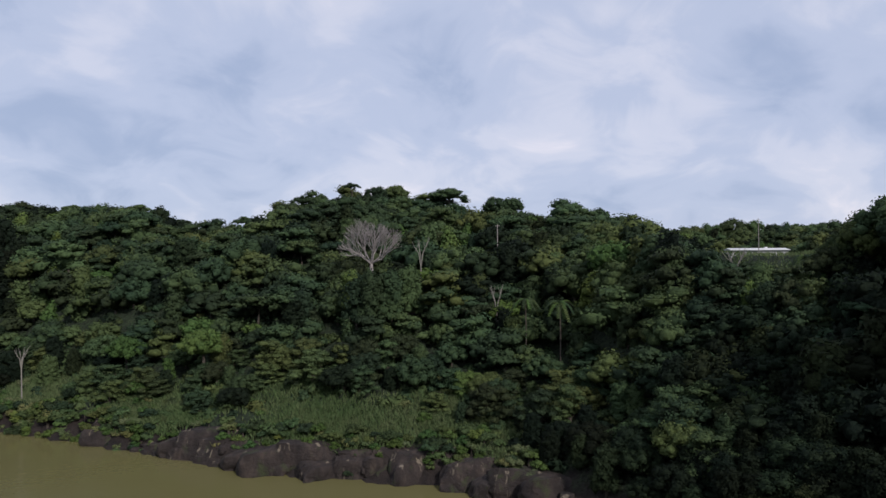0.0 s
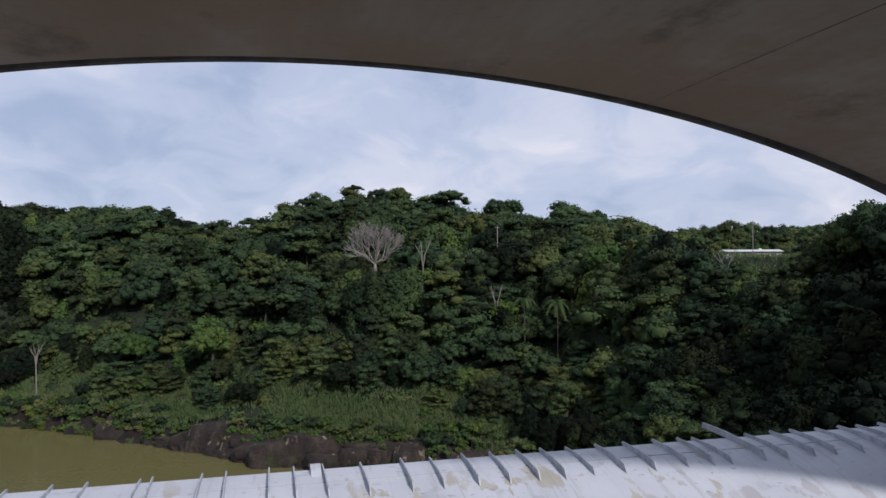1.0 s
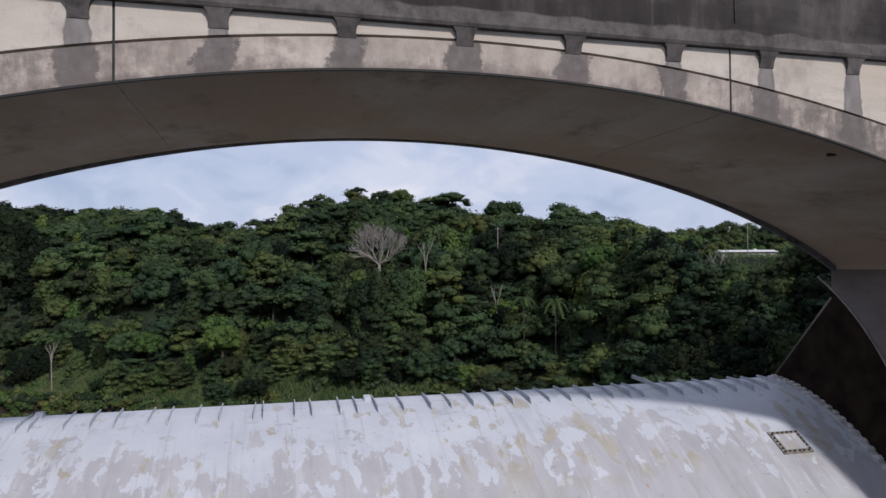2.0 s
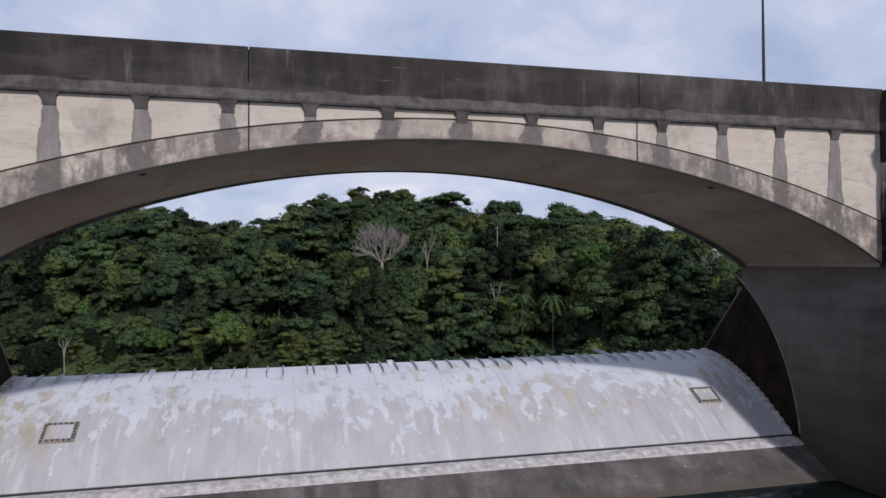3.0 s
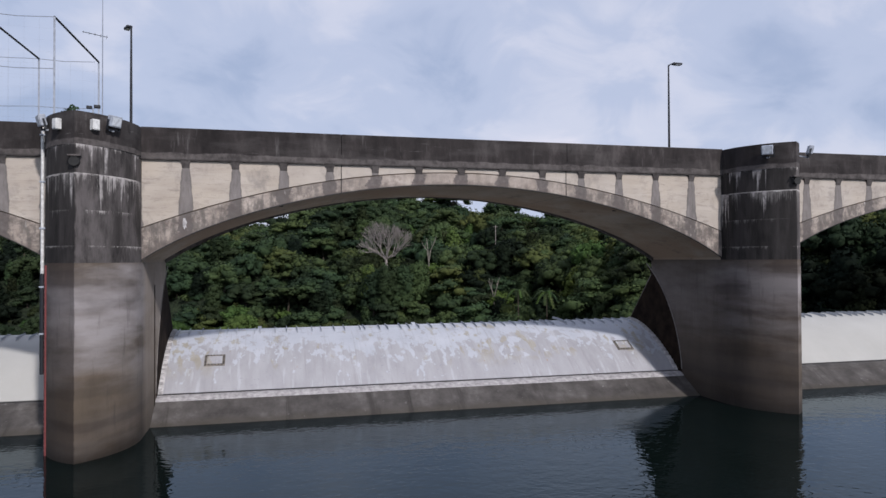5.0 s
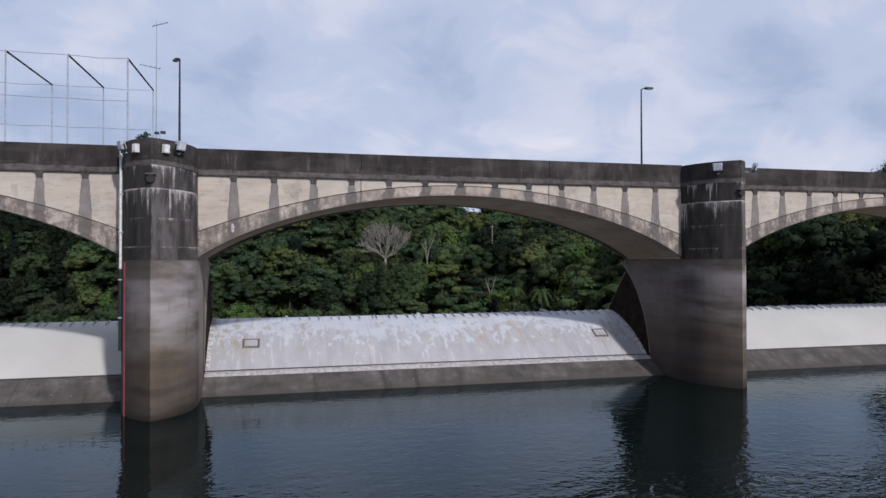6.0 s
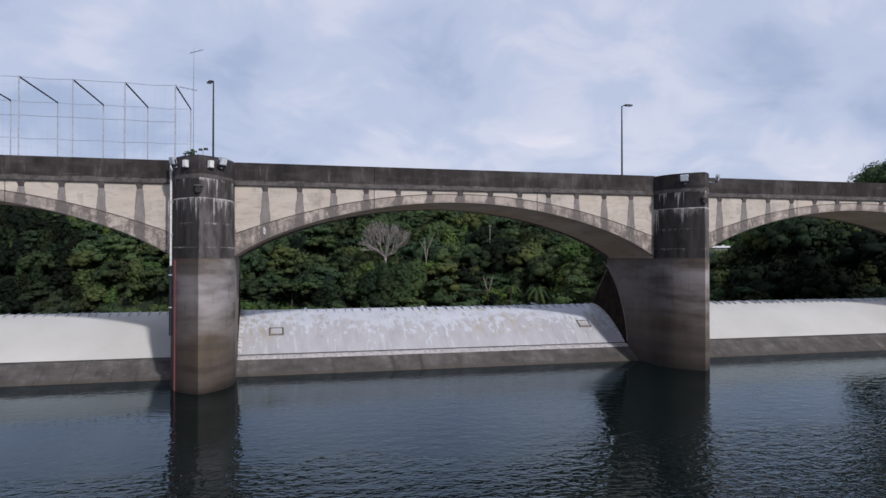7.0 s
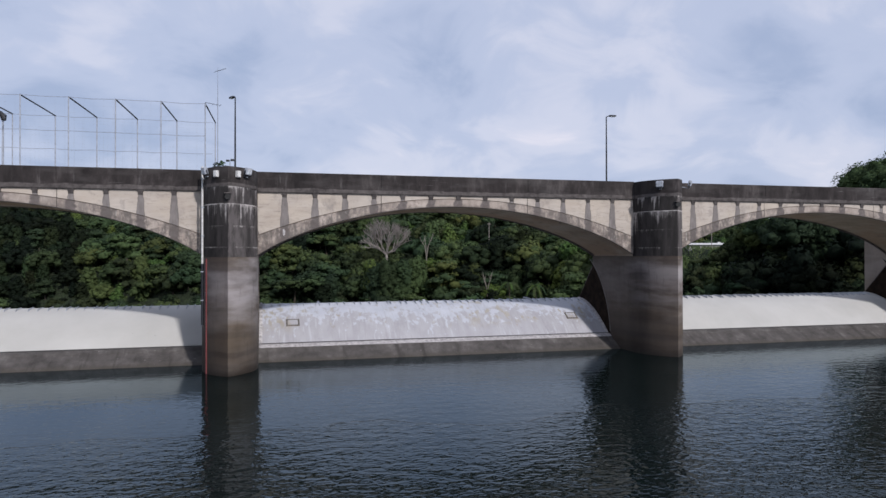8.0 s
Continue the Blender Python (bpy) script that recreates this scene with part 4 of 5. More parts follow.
def leaf_cloud(rng, lobes, count, size):
    """Small three-cornered leaf sprays strewn over the outside of some lobes (centre, radii)."""
    weight = np.array([r[0] * r[1] + r[0] * r[2] for _, r in lobes])
    n = count * 2
    pick = rng.choice(len(lobes), n, p=weight / weight.sum())
    c, r = np.array([q for q, _ in lobes])[pick], np.array([q for _, q in lobes])[pick]
    d = rng.normal(size=(n, 3))
    d /= np.linalg.norm(d, axis=1)[:, None]
    d[:, 2] = np.where(d[:, 2] < -0.35, -d[:, 2], d[:, 2])
    p = c + d * r * rng.uniform(0.72, 1.18, (n, 1))
    inside = np.zeros(n, bool)
    for i, (q, e) in enumerate(lobes):
        inside |= (np.sum(((p - np.array(q)) / (np.array(e) * 0.7)) ** 2, axis=1) < 1) & (pick != i)
    keep = np.flatnonzero(~inside)[:count]
    p, d, r = p[keep], d[keep], r[keep]
    m = len(p)
    out = d / r
    out /= np.linalg.norm(out, axis=1)[:, None]
    nrm = out + rng.normal(scale=0.45, size=(m, 3)) + [0, 0, 0.15]
    nrm /= np.linalg.norm(nrm, axis=1)[:, None]
    t = np.cross(nrm, rng.normal(size=(m, 3)))
    t /= np.linalg.norm(t, axis=1)[:, None]
    b = np.cross(nrm, t)
    L = (size * rng.uniform(0.5, 1.3, m))[:, None]
    W = L * rng.uniform(0.5, 0.8, (m, 1))
    tri = np.stack([p + b * W - t * L * 0.5, p - b * W - t * L * 0.5, p + t * L - nrm * L * 0.2], axis=1)
    shade = out * 1.0 + nrm * 0.8
    shade /= np.linalg.norm(shade, axis=1)[:, None]
    return tri.reshape(-1, 3), np.arange(m * 3).reshape(-1, 3), np.repeat(shade, 3, axis=0)


def ball(fine):
    bm = bmesh.new()
    bmesh.ops.create_icosphere(bm, subdivisions=fine, radius=1.0)
    v, f = np.array([q.co[:] for q in bm.verts]), np.array([[q.index for q in w.verts] for w in bm.faces])
    bm.free()
    return v / np.linalg.norm(v, axis=1)[:, None], f


BALL_V, BALL_F = ball(1)


def cores(lobes, k=0.82):
    """Uneven leafy masses that fill the lobes under the outer sprays."""
    rng = np.random.default_rng(len(lobes))
    vs, fs, ns, n = [], [], [], 0
    for q, e in lobes:
        lump = rng.uniform(0.6, 1.2, (len(BALL_V), 1))
        vs.append(BALL_V * lump * np.array(e) * k + np.array(q))
        out = BALL_V / np.array(e) + rng.normal(scale=0.22, size=BALL_V.shape) / e[0]
        ns.append(out / np.linalg.norm(out, axis=1)[:, None])
        fs.append(BALL_F + n)
        n += len(BALL_V)
    return np.vstack(vs), np.vstack(fs), np.vstack(ns)


def crown_shape(kind, rng, fine=1.0):
    """Lobes of a crown of radius about 1 standing on height 0 to about 1.5; fine: how many boughs it is broken into."""
    lobes = []
    e0 = 0.27 / math.sqrt(fine)

    def pad(x, y, z, e, flat):
        lobes.append(((x, y, z), (e, e * rng.uniform(0.85, 1.2), e * flat)))

    if kind == "dome":
        pad(0, 0, 0.5, 0.66, 0.8)
        n = int(27 * fine)
        for k in range(n):
            up = 1 - 1.12 * (k + 0.5) / n
            a = k * 2.4 + rng.uniform(-0.35, 0.35)
            r = 0.84 * math.sqrt(max(0.02, 1 - max(up, 0) ** 2)) * rng.uniform(0.8, 1.12)
            pad(r * math.cos(a), r * math.sin(a), 0.42 + 0.68 * up * rng.uniform(0.85, 1.15), e0 * rng.uniform(0.75, 1.4), rng.uniform(0.7, 1.05))
    elif kind == "umbrella":
        pad(0, 0, 1.02, 0.62, 0.45)
        for k in range(int(20 * fine)):
            a, r = k * 2.4 + rng.uniform(-0.3, 0.3), 0.98 * math.sqrt((k + 0.5) / int(20 * fine)) * rng.uniform(0.85, 1.1)
            pad(r * math.cos(a), r * math.sin(a), 1.3 + rng.uniform(-0.1, 0.1) - 0.42 * r * r, e0 * rng.uniform(0.75, 1.3), 0.66)
    elif kind == "column":
        n = int(24 * fine)
        for k in range(n):
            h = 0.1 + 1.65 * k / n
            a, r = k * 2.4, rng.uniform(0.16, 0.46) * (1.15 - 0.3 * h)
            pad(r * math.cos(a), r * math.sin(a), h, e0 * rng.uniform(0.8, 1.3), rng.uniform(0.8, 1.5))
        for k in range(4):
            pad(0, 0, 0.25 + 0.38 * k, 0.34, 1.1)
    elif kind == "layered":
        pad(0, 0, 0.5, 0.52, 0.95)
        n = int(27 * fine)
        for k in range(n):
            h = (0.12, 0.42, 0.74, 1.0, 1.2)[k % 5] + rng.uniform(-0.08, 0.08)
            a, r = k * 2.4 + rng.uniform(-0.4, 0.4), rng.uniform(0.45, 1.0) * (1.2 - 0.62 * h)
            pad(r * math.cos(a), r * math.sin(a), h, e0 * rng.uniform(0.85, 1.45), rng.uniform(0.5, 0.75))
    else:                                           # shrub
        for k in range(8 if fine >= 1 else 4):
            a, r = k * 2.4, rng.uniform(0.1, 0.7)
            pad(r * math.cos(a), r * math.sin(a), 0.34 + rng.uniform(-0.1, 0.32) - 0.2 * r, rng.uniform(0.3, 0.46), 0.85)
    return lobes


def trunk_of(kind, rng, crown_base, radius, lobes):
    bm = bmesh.new()
    foot = -9.0
    bend = Vector((rng.uniform(-0.3, 0.3), rng.uniform(-0.3, 0.3), 0))
    top = Vector(lobes[0][0])
    tube(bm, [(0, 0, foot), (bend.x, bend.y, crown_base * 0.5), tuple(top)], [radius * 1.25, radius, radius * 0.4], 6)
    for q, _ in lobes[1:6]:
        fork = Vector((bend.x, bend.y, crown_base * 0.6))
        mid = fork.lerp(Vector(q), 0.5) + Vector((0, 0, -0.25))
        tube(bm, [tuple(fork), tuple(mid), q], [radius * 0.5, radius * 0.35, radius * 0.12], 3)
    return bm


class Kind:
    """One grown tree form: crown radius R, height of the crown's foot, leaf count."""

    def __init__(self, kind, R, foot, count, leaf, seed, material, fine=1.0):
        rng = np.random.default_rng(seed)
        self.kind, self.R = kind, R

        def grown(f):
            return [(tuple(np.array(q) * R + np.array([0, 0, foot])), tuple(np.array(e) * R)) for q, e in crown_shape(kind, rng, f)]

        lobes = grown(fine * 1.4)
        leaf_v, leaf_f, leaf_n = leaf_cloud(rng, lobes, count, leaf)
        core_v, core_f, core_n = cores(lobes)
        bm = trunk_of(kind, rng, foot + 0.2, 0.14 + R * 0.035, lobes)
        self.trunk = bpy.data.meshes.new("trunk")
        bm.to_mesh(self.trunk)
        bm.free()
        self.trunk.materials.append(M_BARK)
        crown_v, crown_f = np.vstack([leaf_v, core_v]), np.vstack([leaf_f, core_f + len(leaf_v)])
        self.top = crown_v[:, 2].max()
        self.crown = smooth_by(mesh_of("crown", crown_v, crown_f, material), np.vstack([leaf_n, core_n]))
        # the same form, broken into fewer boughs, for the woods behind
        lobes = grown(0.75)
        thin_v, thin_f, thin_n = leaf_cloud(rng, lobes, int(count * 0.23), leaf * 1.65)
        core_v, core_f, core_n = cores(lobes)
        self.thin_v, self.thin_f, self.thin_n = np.vstack([thin_v, core_v]), np.vstack([thin_f, core_f + len(thin_v)]), np.vstack([thin_n, core_n])
        bm = tubed([(0, 0, -9), (rng.uniform(-0.3, 0.3), 0.2, foot), (0, 0, foot + R)], [0.16 + R * 0.045, 0.14 + R * 0.03, 0.1], 4)
        bmesh.ops.triangulate(bm, faces=bm.faces)
        bm.verts.index_update()
        self.trunk_v = np.array([v.co[:] for v in bm.verts])
        self.trunk_f = np.array([[v.index for v in f.verts] for f in bm.faces])
        bm.free()

    def plant(self, name, label, m, group="", category="tree"):
        t = thing(name, label, category, group)
        share("trunk", self.trunk, t, Matrix())
        share("crown", self.crown, t, Matrix())
        t.matrix_basis = m
        return t


DOMES = [Kind("dome", 5.8, 1.2, 2500, 0.30, 11 + k, M_LEAF) for k in range(4)]
LAYERED = [Kind("layered", 5.8, 1.4, 2500, 0.30, 21 + k, M_LEAF) for k in range(3)]
DARKS = [Kind("dome", 6.0, 1.2, 2700, 0.29, 31, M_LEAF_D), Kind("column", 5.2, 0.2, 2700, 0.29, 32, M_LEAF_D)]
COLUMNS = [Kind("column", 4.8, 0.2, 2400, 0.30, 41, M_LEAF)]
YELLOWS = [Kind("dome", 4.8, 1.2, 2200, 0.29, 51, M_LEAF_Y), Kind("column", 4.2, 0.2, 2200, 0.29, 52, M_LEAF_Y)]
UMBRELLAS = [Kind("umbrella", 6.5, 2.4, 2200, 0.32, 61, M_LEAF), Kind("umbrella", 5.5, 1.8, 2000, 0.32, 62, M_LEAF)]
SHRUBS = [Kind("shrub", 2.2, 0.2, 520, 0.24, 71, M_LEAF), Kind("shrub", 2.0, 0.2, 460, 0.23, 72, M_LEAF_Y), Kind("shrub", 2.1, 0.2, 460, 0.24, 73, M_GRASS)]

FORMS = {
    "dome": (DOMES, "broadleaf_tree", "round-crowned green forest tree on the hillside"),
    "layered": (LAYERED, "broadleaf_tree", "green forest tree with layered spreading foliage"),
    "dark": (DARKS, "broadleaf_tree", "dense dark, shade-toned green forest tree hung with creepers"),
    "column": (COLUMNS, "broadleaf_tree", "tall narrow green tree wrapped in creepers"),
    "yellow": (YELLOWS, "broadleaf_tree", "bright yellow-green leafy forest tree"),
    "umbrella": (UMBRELLAS, "umbrella_tree", "tall tree with a flat umbrella crown"),
}


def spot(a, d):
    """World x, y at a bearing a and distance d ahead, as seen from the bridge."""
    p = AHEAD * d + ASIDE * (a * d)
    return p.x, p.y


def d_of(x, y):
    return x * AHEAD.x + y * AHEAD.y


def forest():
    rng = np.random.default_rng(3)
    spots = []
    d = 55.0
    while d < 640:
        step = 5.6 if d < 165 else 7.7 if d < 255 else 10.0 if d < 430 else 14.0
        lo, hi = -0.84, (1.35 if d < 150 else 0.78)
        n = int((hi - lo) * d / step)
        for k in range(n):
            a = lo + (hi - lo) * (k + rng.uniform(0.05, 0.95)) / n
            spots.append((a, d + rng.uniform(-0.45, 0.45) * step))
        d += step
    d = 112.0
    while d < 300:
        n = int(0.26 * d / 4.6)
        spots += [(0.32 + 0.26 * (k + rng.uniform(0, 1)) / n, d + rng.uniform(-2, 2)) for k in range(n)]
        d += 4.6
    xy = np.array([spot(a, d) for a, d in spots])
    h, s, a = land(xy[:, 0], xy[:, 1])
    piles = {}
    placed = []
    for (x, y), z, ss, aa in zip(xy, h, s, a):
        if ss < (5 if aa > 0.22 else 7 if aa > 0.12 else 12 if aa > 0.07 else 26 if -0.26 < aa < -0.02 else 15 + 3 * math.sin(aa * 40)):
            continue
        if ss > 205 and not (0.3 < aa < 0.72) or aa > 0.75 and ss > 130:
            continue
        if 230 < ss < 430 and 0.36 < aa < 0.56 or 330 < ss < 480 and 0.3 < aa < 0.6:
            continue                                  # the clearing before the long low building
        q = rng.uniform()
        right = aa > 0.3
        # near east bank: its shade is given by the darker leaf colour
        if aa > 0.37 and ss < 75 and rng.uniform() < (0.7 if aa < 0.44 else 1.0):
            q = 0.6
        if q < (0.34 if not right else 0.2):
            f = "dome"
        elif q < 0.62 if not right else q < 0.46:
            f = "layered"
        elif q < 0.72 if not right else q < 0.66:
            f = "dark"
        elif q < 0.86:
            f = "column"
        elif q < 0.95:
            f = "yellow"
        else:
            f = "umbrella" if 60 < ss < 150 and aa < 0.2 else "layered"
        # outer and waterside woods: shade put in through the darker leaves
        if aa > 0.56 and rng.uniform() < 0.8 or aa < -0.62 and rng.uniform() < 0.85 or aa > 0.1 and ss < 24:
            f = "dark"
        if f == "yellow" and aa > 0.12 and ss < 70:
            f = "column"
        kinds = FORMS[f][0]
        i = int(rng.integers(len(kinds)))
        if d_of(x, y) < 150 and aa < 0.12:
            continue
        grow = np.interp(ss, [10, 45, 80, 200], [0.62, 0.9, 1.1, 1.1]) * rng.uniform(0.7, 1.4)
        if ss > 130 and f == "column":
            f = "dome"
            i %= 4
            kinds = FORMS[f][0]
        if 0.33 < aa < 0.57 and ss > 55 and ss < 430:
            grow *= 0.66
        far = d_of(x, y)
        if 0.09 < aa < 0.19 and 184 < far < 207 or -0.15 < aa < -0.115 and 212 < far < 226 or 0.02 < aa < 0.17 and 92 < ss < 138:
            grow *= 0.8                               # low growth before the palms, the bright tree and on the cleared slope
        m = pose(x, y, z - 0.4, rng.uniform(-5, 5), rng.uniform(-5, 5), rng.uniform(0, 360)) @ Matrix.Diagonal((grow * rng.uniform(1.0, 1.3), grow * 1.12, grow * rng.uniform(0.85, 1.2), 1))
        placed.append((ss, f, i, m))
    # the front rows stand as trees of their own; the woods behind are one mass
    order = sorted(range(len(placed)), key=lambda k: placed[k][0])
    front = set(order[:215])
    for k in order:
        ss, f, i, m = placed[k]
        kinds, name, label = FORMS[f]
        if k in front:
            kinds[i].plant(name, label, m, "trees of the river bank")
        else:
            piles.setdefault((f == "dark", f == "yellow"), []).append((kinds[i], m))
    for (dark, yellow), rows in piles.items():
        cv, cf, cn, tv, tf, nc, nt, tone = [], [], [], [], [], 0, 0, []
        for kd, m in rows:
            M = np.array(m)
            cv.append(kd.thin_v @ M[:3, :3].T + M[:3, 3])
            cf.append(kd.thin_f + nc)
            turned = kd.thin_n @ np.linalg.inv(M[:3, :3])
            cn.append(turned / np.linalg.norm(turned, axis=1)[:, None])
            tone.append(np.full(len(kd.thin_v), rng.uniform()))
            nc += len(kd.thin_v)
            tv.append(kd.trunk_v @ M[:3, :3].T + M[:3, 3])
            tf.append(kd.trunk_f + nt)
            nt += len(kd.trunk_v)
        mat, hue = (M_LEAF_D, "dark, shade-toned green") if dark else (M_LEAF_Y, "yellow-green") if yellow else (M_LEAF, "mixed green")
        w = thing("forest", "dense " + hue + " tropical woods covering the hill", "forest", "", "stuff")
        leafy = finish(new("foliage", smooth_by(mesh_of("foliage", np.vstack(cv), np.vstack(cf), mat), np.vstack(cn))), w)
        leafy.data.attributes.new("tone", "FLOAT", "POINT").data.foreach_set("value", np.concatenate(tone).astype(np.float32))
        finish(new("trunks", mesh_of("trunks", np.vstack(tv), np.vstack(tf), M_BARK)), w)


forest()


def undergrowth():
    rng = np.random.default_rng(9)
    kd = Kind("shrub", 3.6, -0.6, 560, 0.34, 81, M_LEAF)
    light, dark = ([], [], [], []), ([], [], [], [])
    d = 62.0
    while d < 335:
        k = int(2.0 * d / 6.6)
        for q in range(k):
            a = -0.8 + 2.0 * (q + rng.uniform(0, 1)) / k
            x, y = spot(a, d + rng.uniform(-3, 3))
            z, ss, aa = (float(w[0]) for w in land(np.array([x]), np.array([y])))
            if ss < (2 if aa > 0.22 else 8 if aa > 0 else 24 if aa > -0.26 else 12) or ss > 150:
                continue
            g = rng.uniform(0.9, 1.7)
            M = np.array(pose(x, y, z - 1.3, 0, 0, rng.uniform(0, 360)))[:3]
            # bushes in these parts take the leaf colour with shade in it
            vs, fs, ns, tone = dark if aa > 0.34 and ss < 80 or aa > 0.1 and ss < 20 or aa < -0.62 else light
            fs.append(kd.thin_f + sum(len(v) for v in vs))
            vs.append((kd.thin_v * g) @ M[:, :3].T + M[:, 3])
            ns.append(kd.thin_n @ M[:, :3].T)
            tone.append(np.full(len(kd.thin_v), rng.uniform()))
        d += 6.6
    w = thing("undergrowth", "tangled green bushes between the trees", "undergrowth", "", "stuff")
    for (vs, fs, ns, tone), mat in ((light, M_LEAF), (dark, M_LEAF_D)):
        leafy = finish(new("foliage", smooth_by(mesh_of("foliage", np.vstack(vs), np.vstack(fs), mat), np.vstack(ns))), w)
        leafy.data.attributes.new("tone", "FLOAT", "POINT").data.foreach_set("value", np.concatenate(tone).astype(np.float32))


undergrowth()


def height(x, y):
    return float(land(np.array([x]), np.array([y]))[0][0])


def lone(kind, name, label, a, d, scale, top=None, turn=0):
    """A single tree at a bearing and distance; top: the height its crown reaches."""
    x, y = spot(a, d)
    z = height(x, y) - 0.4 if top is None else top - kind.top * scale
    return kind.plant(name, label, pose(x, y, z, 0, 0, turn) @ Matrix.Diagonal((scale, scale, scale, 1)), "trees of the skyline")


# trees that stand out on the skyline
lone(UMBRELLAS[0], "umbrella_tree", "flat-topped tree standing above the ridge", 0.008, 366, 1.5, 48.0, 40)
lone(UMBRELLAS[1], "umbrella_tree", "slender leaning flat-topped tree on the ridge", -0.132, 360, 0.75, 50.0, 80)
lone(DOMES[1], "broadleaf_tree", "round dark tree on the top of the ridge", -0.095, 362, 1.3, 49.0, 10)
lone(DOMES[0], "broadleaf_tree", "round dark tree on the top of the ridge", -0.068, 364, 1.15, 49.5, 200)
for a, sc, top in ((-0.64, 0.9, 46), (-0.605, 1.0, 47), (-0.535, 1.2, 45), (-0.44, 1.2, 44), (-0.41, 0.9, 41), (-0.378, 1.1, 34.5), (-0.285, 1.1, 35), (-0.2, 1.3, 46)):
    lone(UMBRELLAS[int(sc > 1)], "umbrella_tree", "spreading dark tree on the skyline", a, shore(a) + 205, sc, top, a * 900)
for a, sc, top in ((0.075, 1.1, 41), (0.1, 0.9, 40), (0.19, 1.3, 36), (0.22, 1.2, 35)):
    lone(DOMES[2], "broadleaf_tree", "round tree on the skyline", a, 345, sc, top, a * 900)
lone(Kind("dome", 12.5, 2.0, 9000, 0.26, 91, M_LEAF, 2.2), "broadleaf_tree", "broad tree rising behind the bridge on the east bank", 1.035, 94, 1.14, 31.5, 30)
lone(YELLOWS[1], "broadleaf_tree", "tall bright green tree draped in creepers", -0.132, 232, 1.5, 6.5, 0)
lone(YELLOWS[0], "broadleaf_tree", "bright yellow-green round tree", -0.455, 240, 1.35, -15.5, 0)
lone(YELLOWS[0], "broadleaf_tree", "bright yellow-green round tree", -0.345, 228, 1.5, -12.0, 90)
for a, d, sc, top in ((0.648, 150, 1.5, 22.5), (0.605, 155, 1.25, 18.5), (0.575, 160, 1.1, 15.5), (0.548, 158, 0.9, 11.5), (0.69, 140, 1.6, 21.0), (0.74, 150, 1.6, 24.0), (0.79, 148, 1.6, 24.0), (0.84, 140, 1.5, 23.0)):
    lone(DOMES[int(a * 1000) % 4], "broadleaf_tree", "tall green tree above the river bend", a, d, sc, top, a * 2000)
for a, sc, top in ((0.36, 1.9, 35.0), (0.385, 2.0, 37.0), (0.445, 2.2, 39.0), (0.475, 1.9, 36.0), (0.5, 2.1, 37.5), (0.53, 1.9, 36.0), (0.555, 2.2, 38.5), (0.585, 2.1, 38.0), (0.61, 2.2, 40.0), (0.64, 2.2, 41.0)):
    lone(DOMES[int(top) % 4], "broadleaf_tree", "green domed tree on the far ridge", a, 520, sc, top, a * 3000)
lone(DOMES[3], "broadleaf_tree", "broad domed tree on the far ridge", 0.415, 520, 2.4, 41, 30)


M_LIMB = plain("pale_bark", (0.19, 0.175, 0.15), 0.9)


def dead_tree(a, d, fork, tall, seed):
    rng = random.Random(seed)
    x, y = spot(a, d)
    t = thing("dead_tree", "large leafless tree with bleached grey branches", "dead tree")
    bm = bmesh.new()

    def grow(p, v, length, r, level):
        mid = p + v * length * 0.5 + Vector((rng.uniform(-1, 1), rng.uniform(-1, 1), rng.uniform(-1, 1))) * length * 0.06
        e = p + v * length
        tube(bm, [p, mid, e], [r, r * 0.84, r * 0.68], 5 if level < 3 else 3)
        if level >= 6:
            return
        for k in range(3 if level < 4 else 2):
            turn = Vector((rng.uniform(-1, 1), rng.uniform(-1, 1), rng.uniform(-0.35, 0.6)))
            w = (v + turn * (0.75 if level < 2 else 0.62) + Vector((0, 0, 0.10))).normalized()
            grow(e, w, length * rng.uniform(0.62, 0.86), r * 0.68, level + 1)

    foot = height(x, y) - fork
    for k in range(9):
        b = k * 2.4 + rng.uniform(-0.2, 0.2)
        lean = 0.3 + 0.42 * k
        grow(Vector((0, 0, 0)), Vector((math.cos(b) * lean, math.sin(b) * lean, 1)).normalized(), tall * 0.30, 0.34, 1)
    wide, high = max(v.co.x for v in bm.verts) - min(v.co.x for v in bm.verts), max(v.co.z for v in bm.verts)
    for v in bm.verts:                                # a broad, low-domed crown
        q = max(v.co.z, 0) / high
        v.co = Vector((v.co.x * 24.0 / wide - 1.6 * q, v.co.y * 24.0 / wide, tall * (1 - (1 - q) ** 1.3) if v.co.z > 0 else v.co.z))
    tube(bm, [(0.6, 0, foot - 1), (0.2, 0, foot * 0.5), (0, 0, 0.1)], [0.8, 0.65, 0.55], 7)
    part("bare_branch", bm, M_PALE_BARK, t)
    t.location = (x, y, fork)
    return t


dead_tree(-0.104, 243, 8.0, 15.8, 4)
for a, d, top in ((-0.124, 231, 5.8), (-0.102, 229, 7.0), (-0.078, 231, 6.8), (-0.052, 234, 8.4)):
    lone(COLUMNS[0], "broadleaf_tree", "green tree crowding the foot of the bleached tree", a, d, 1.7, top, a * 3000)


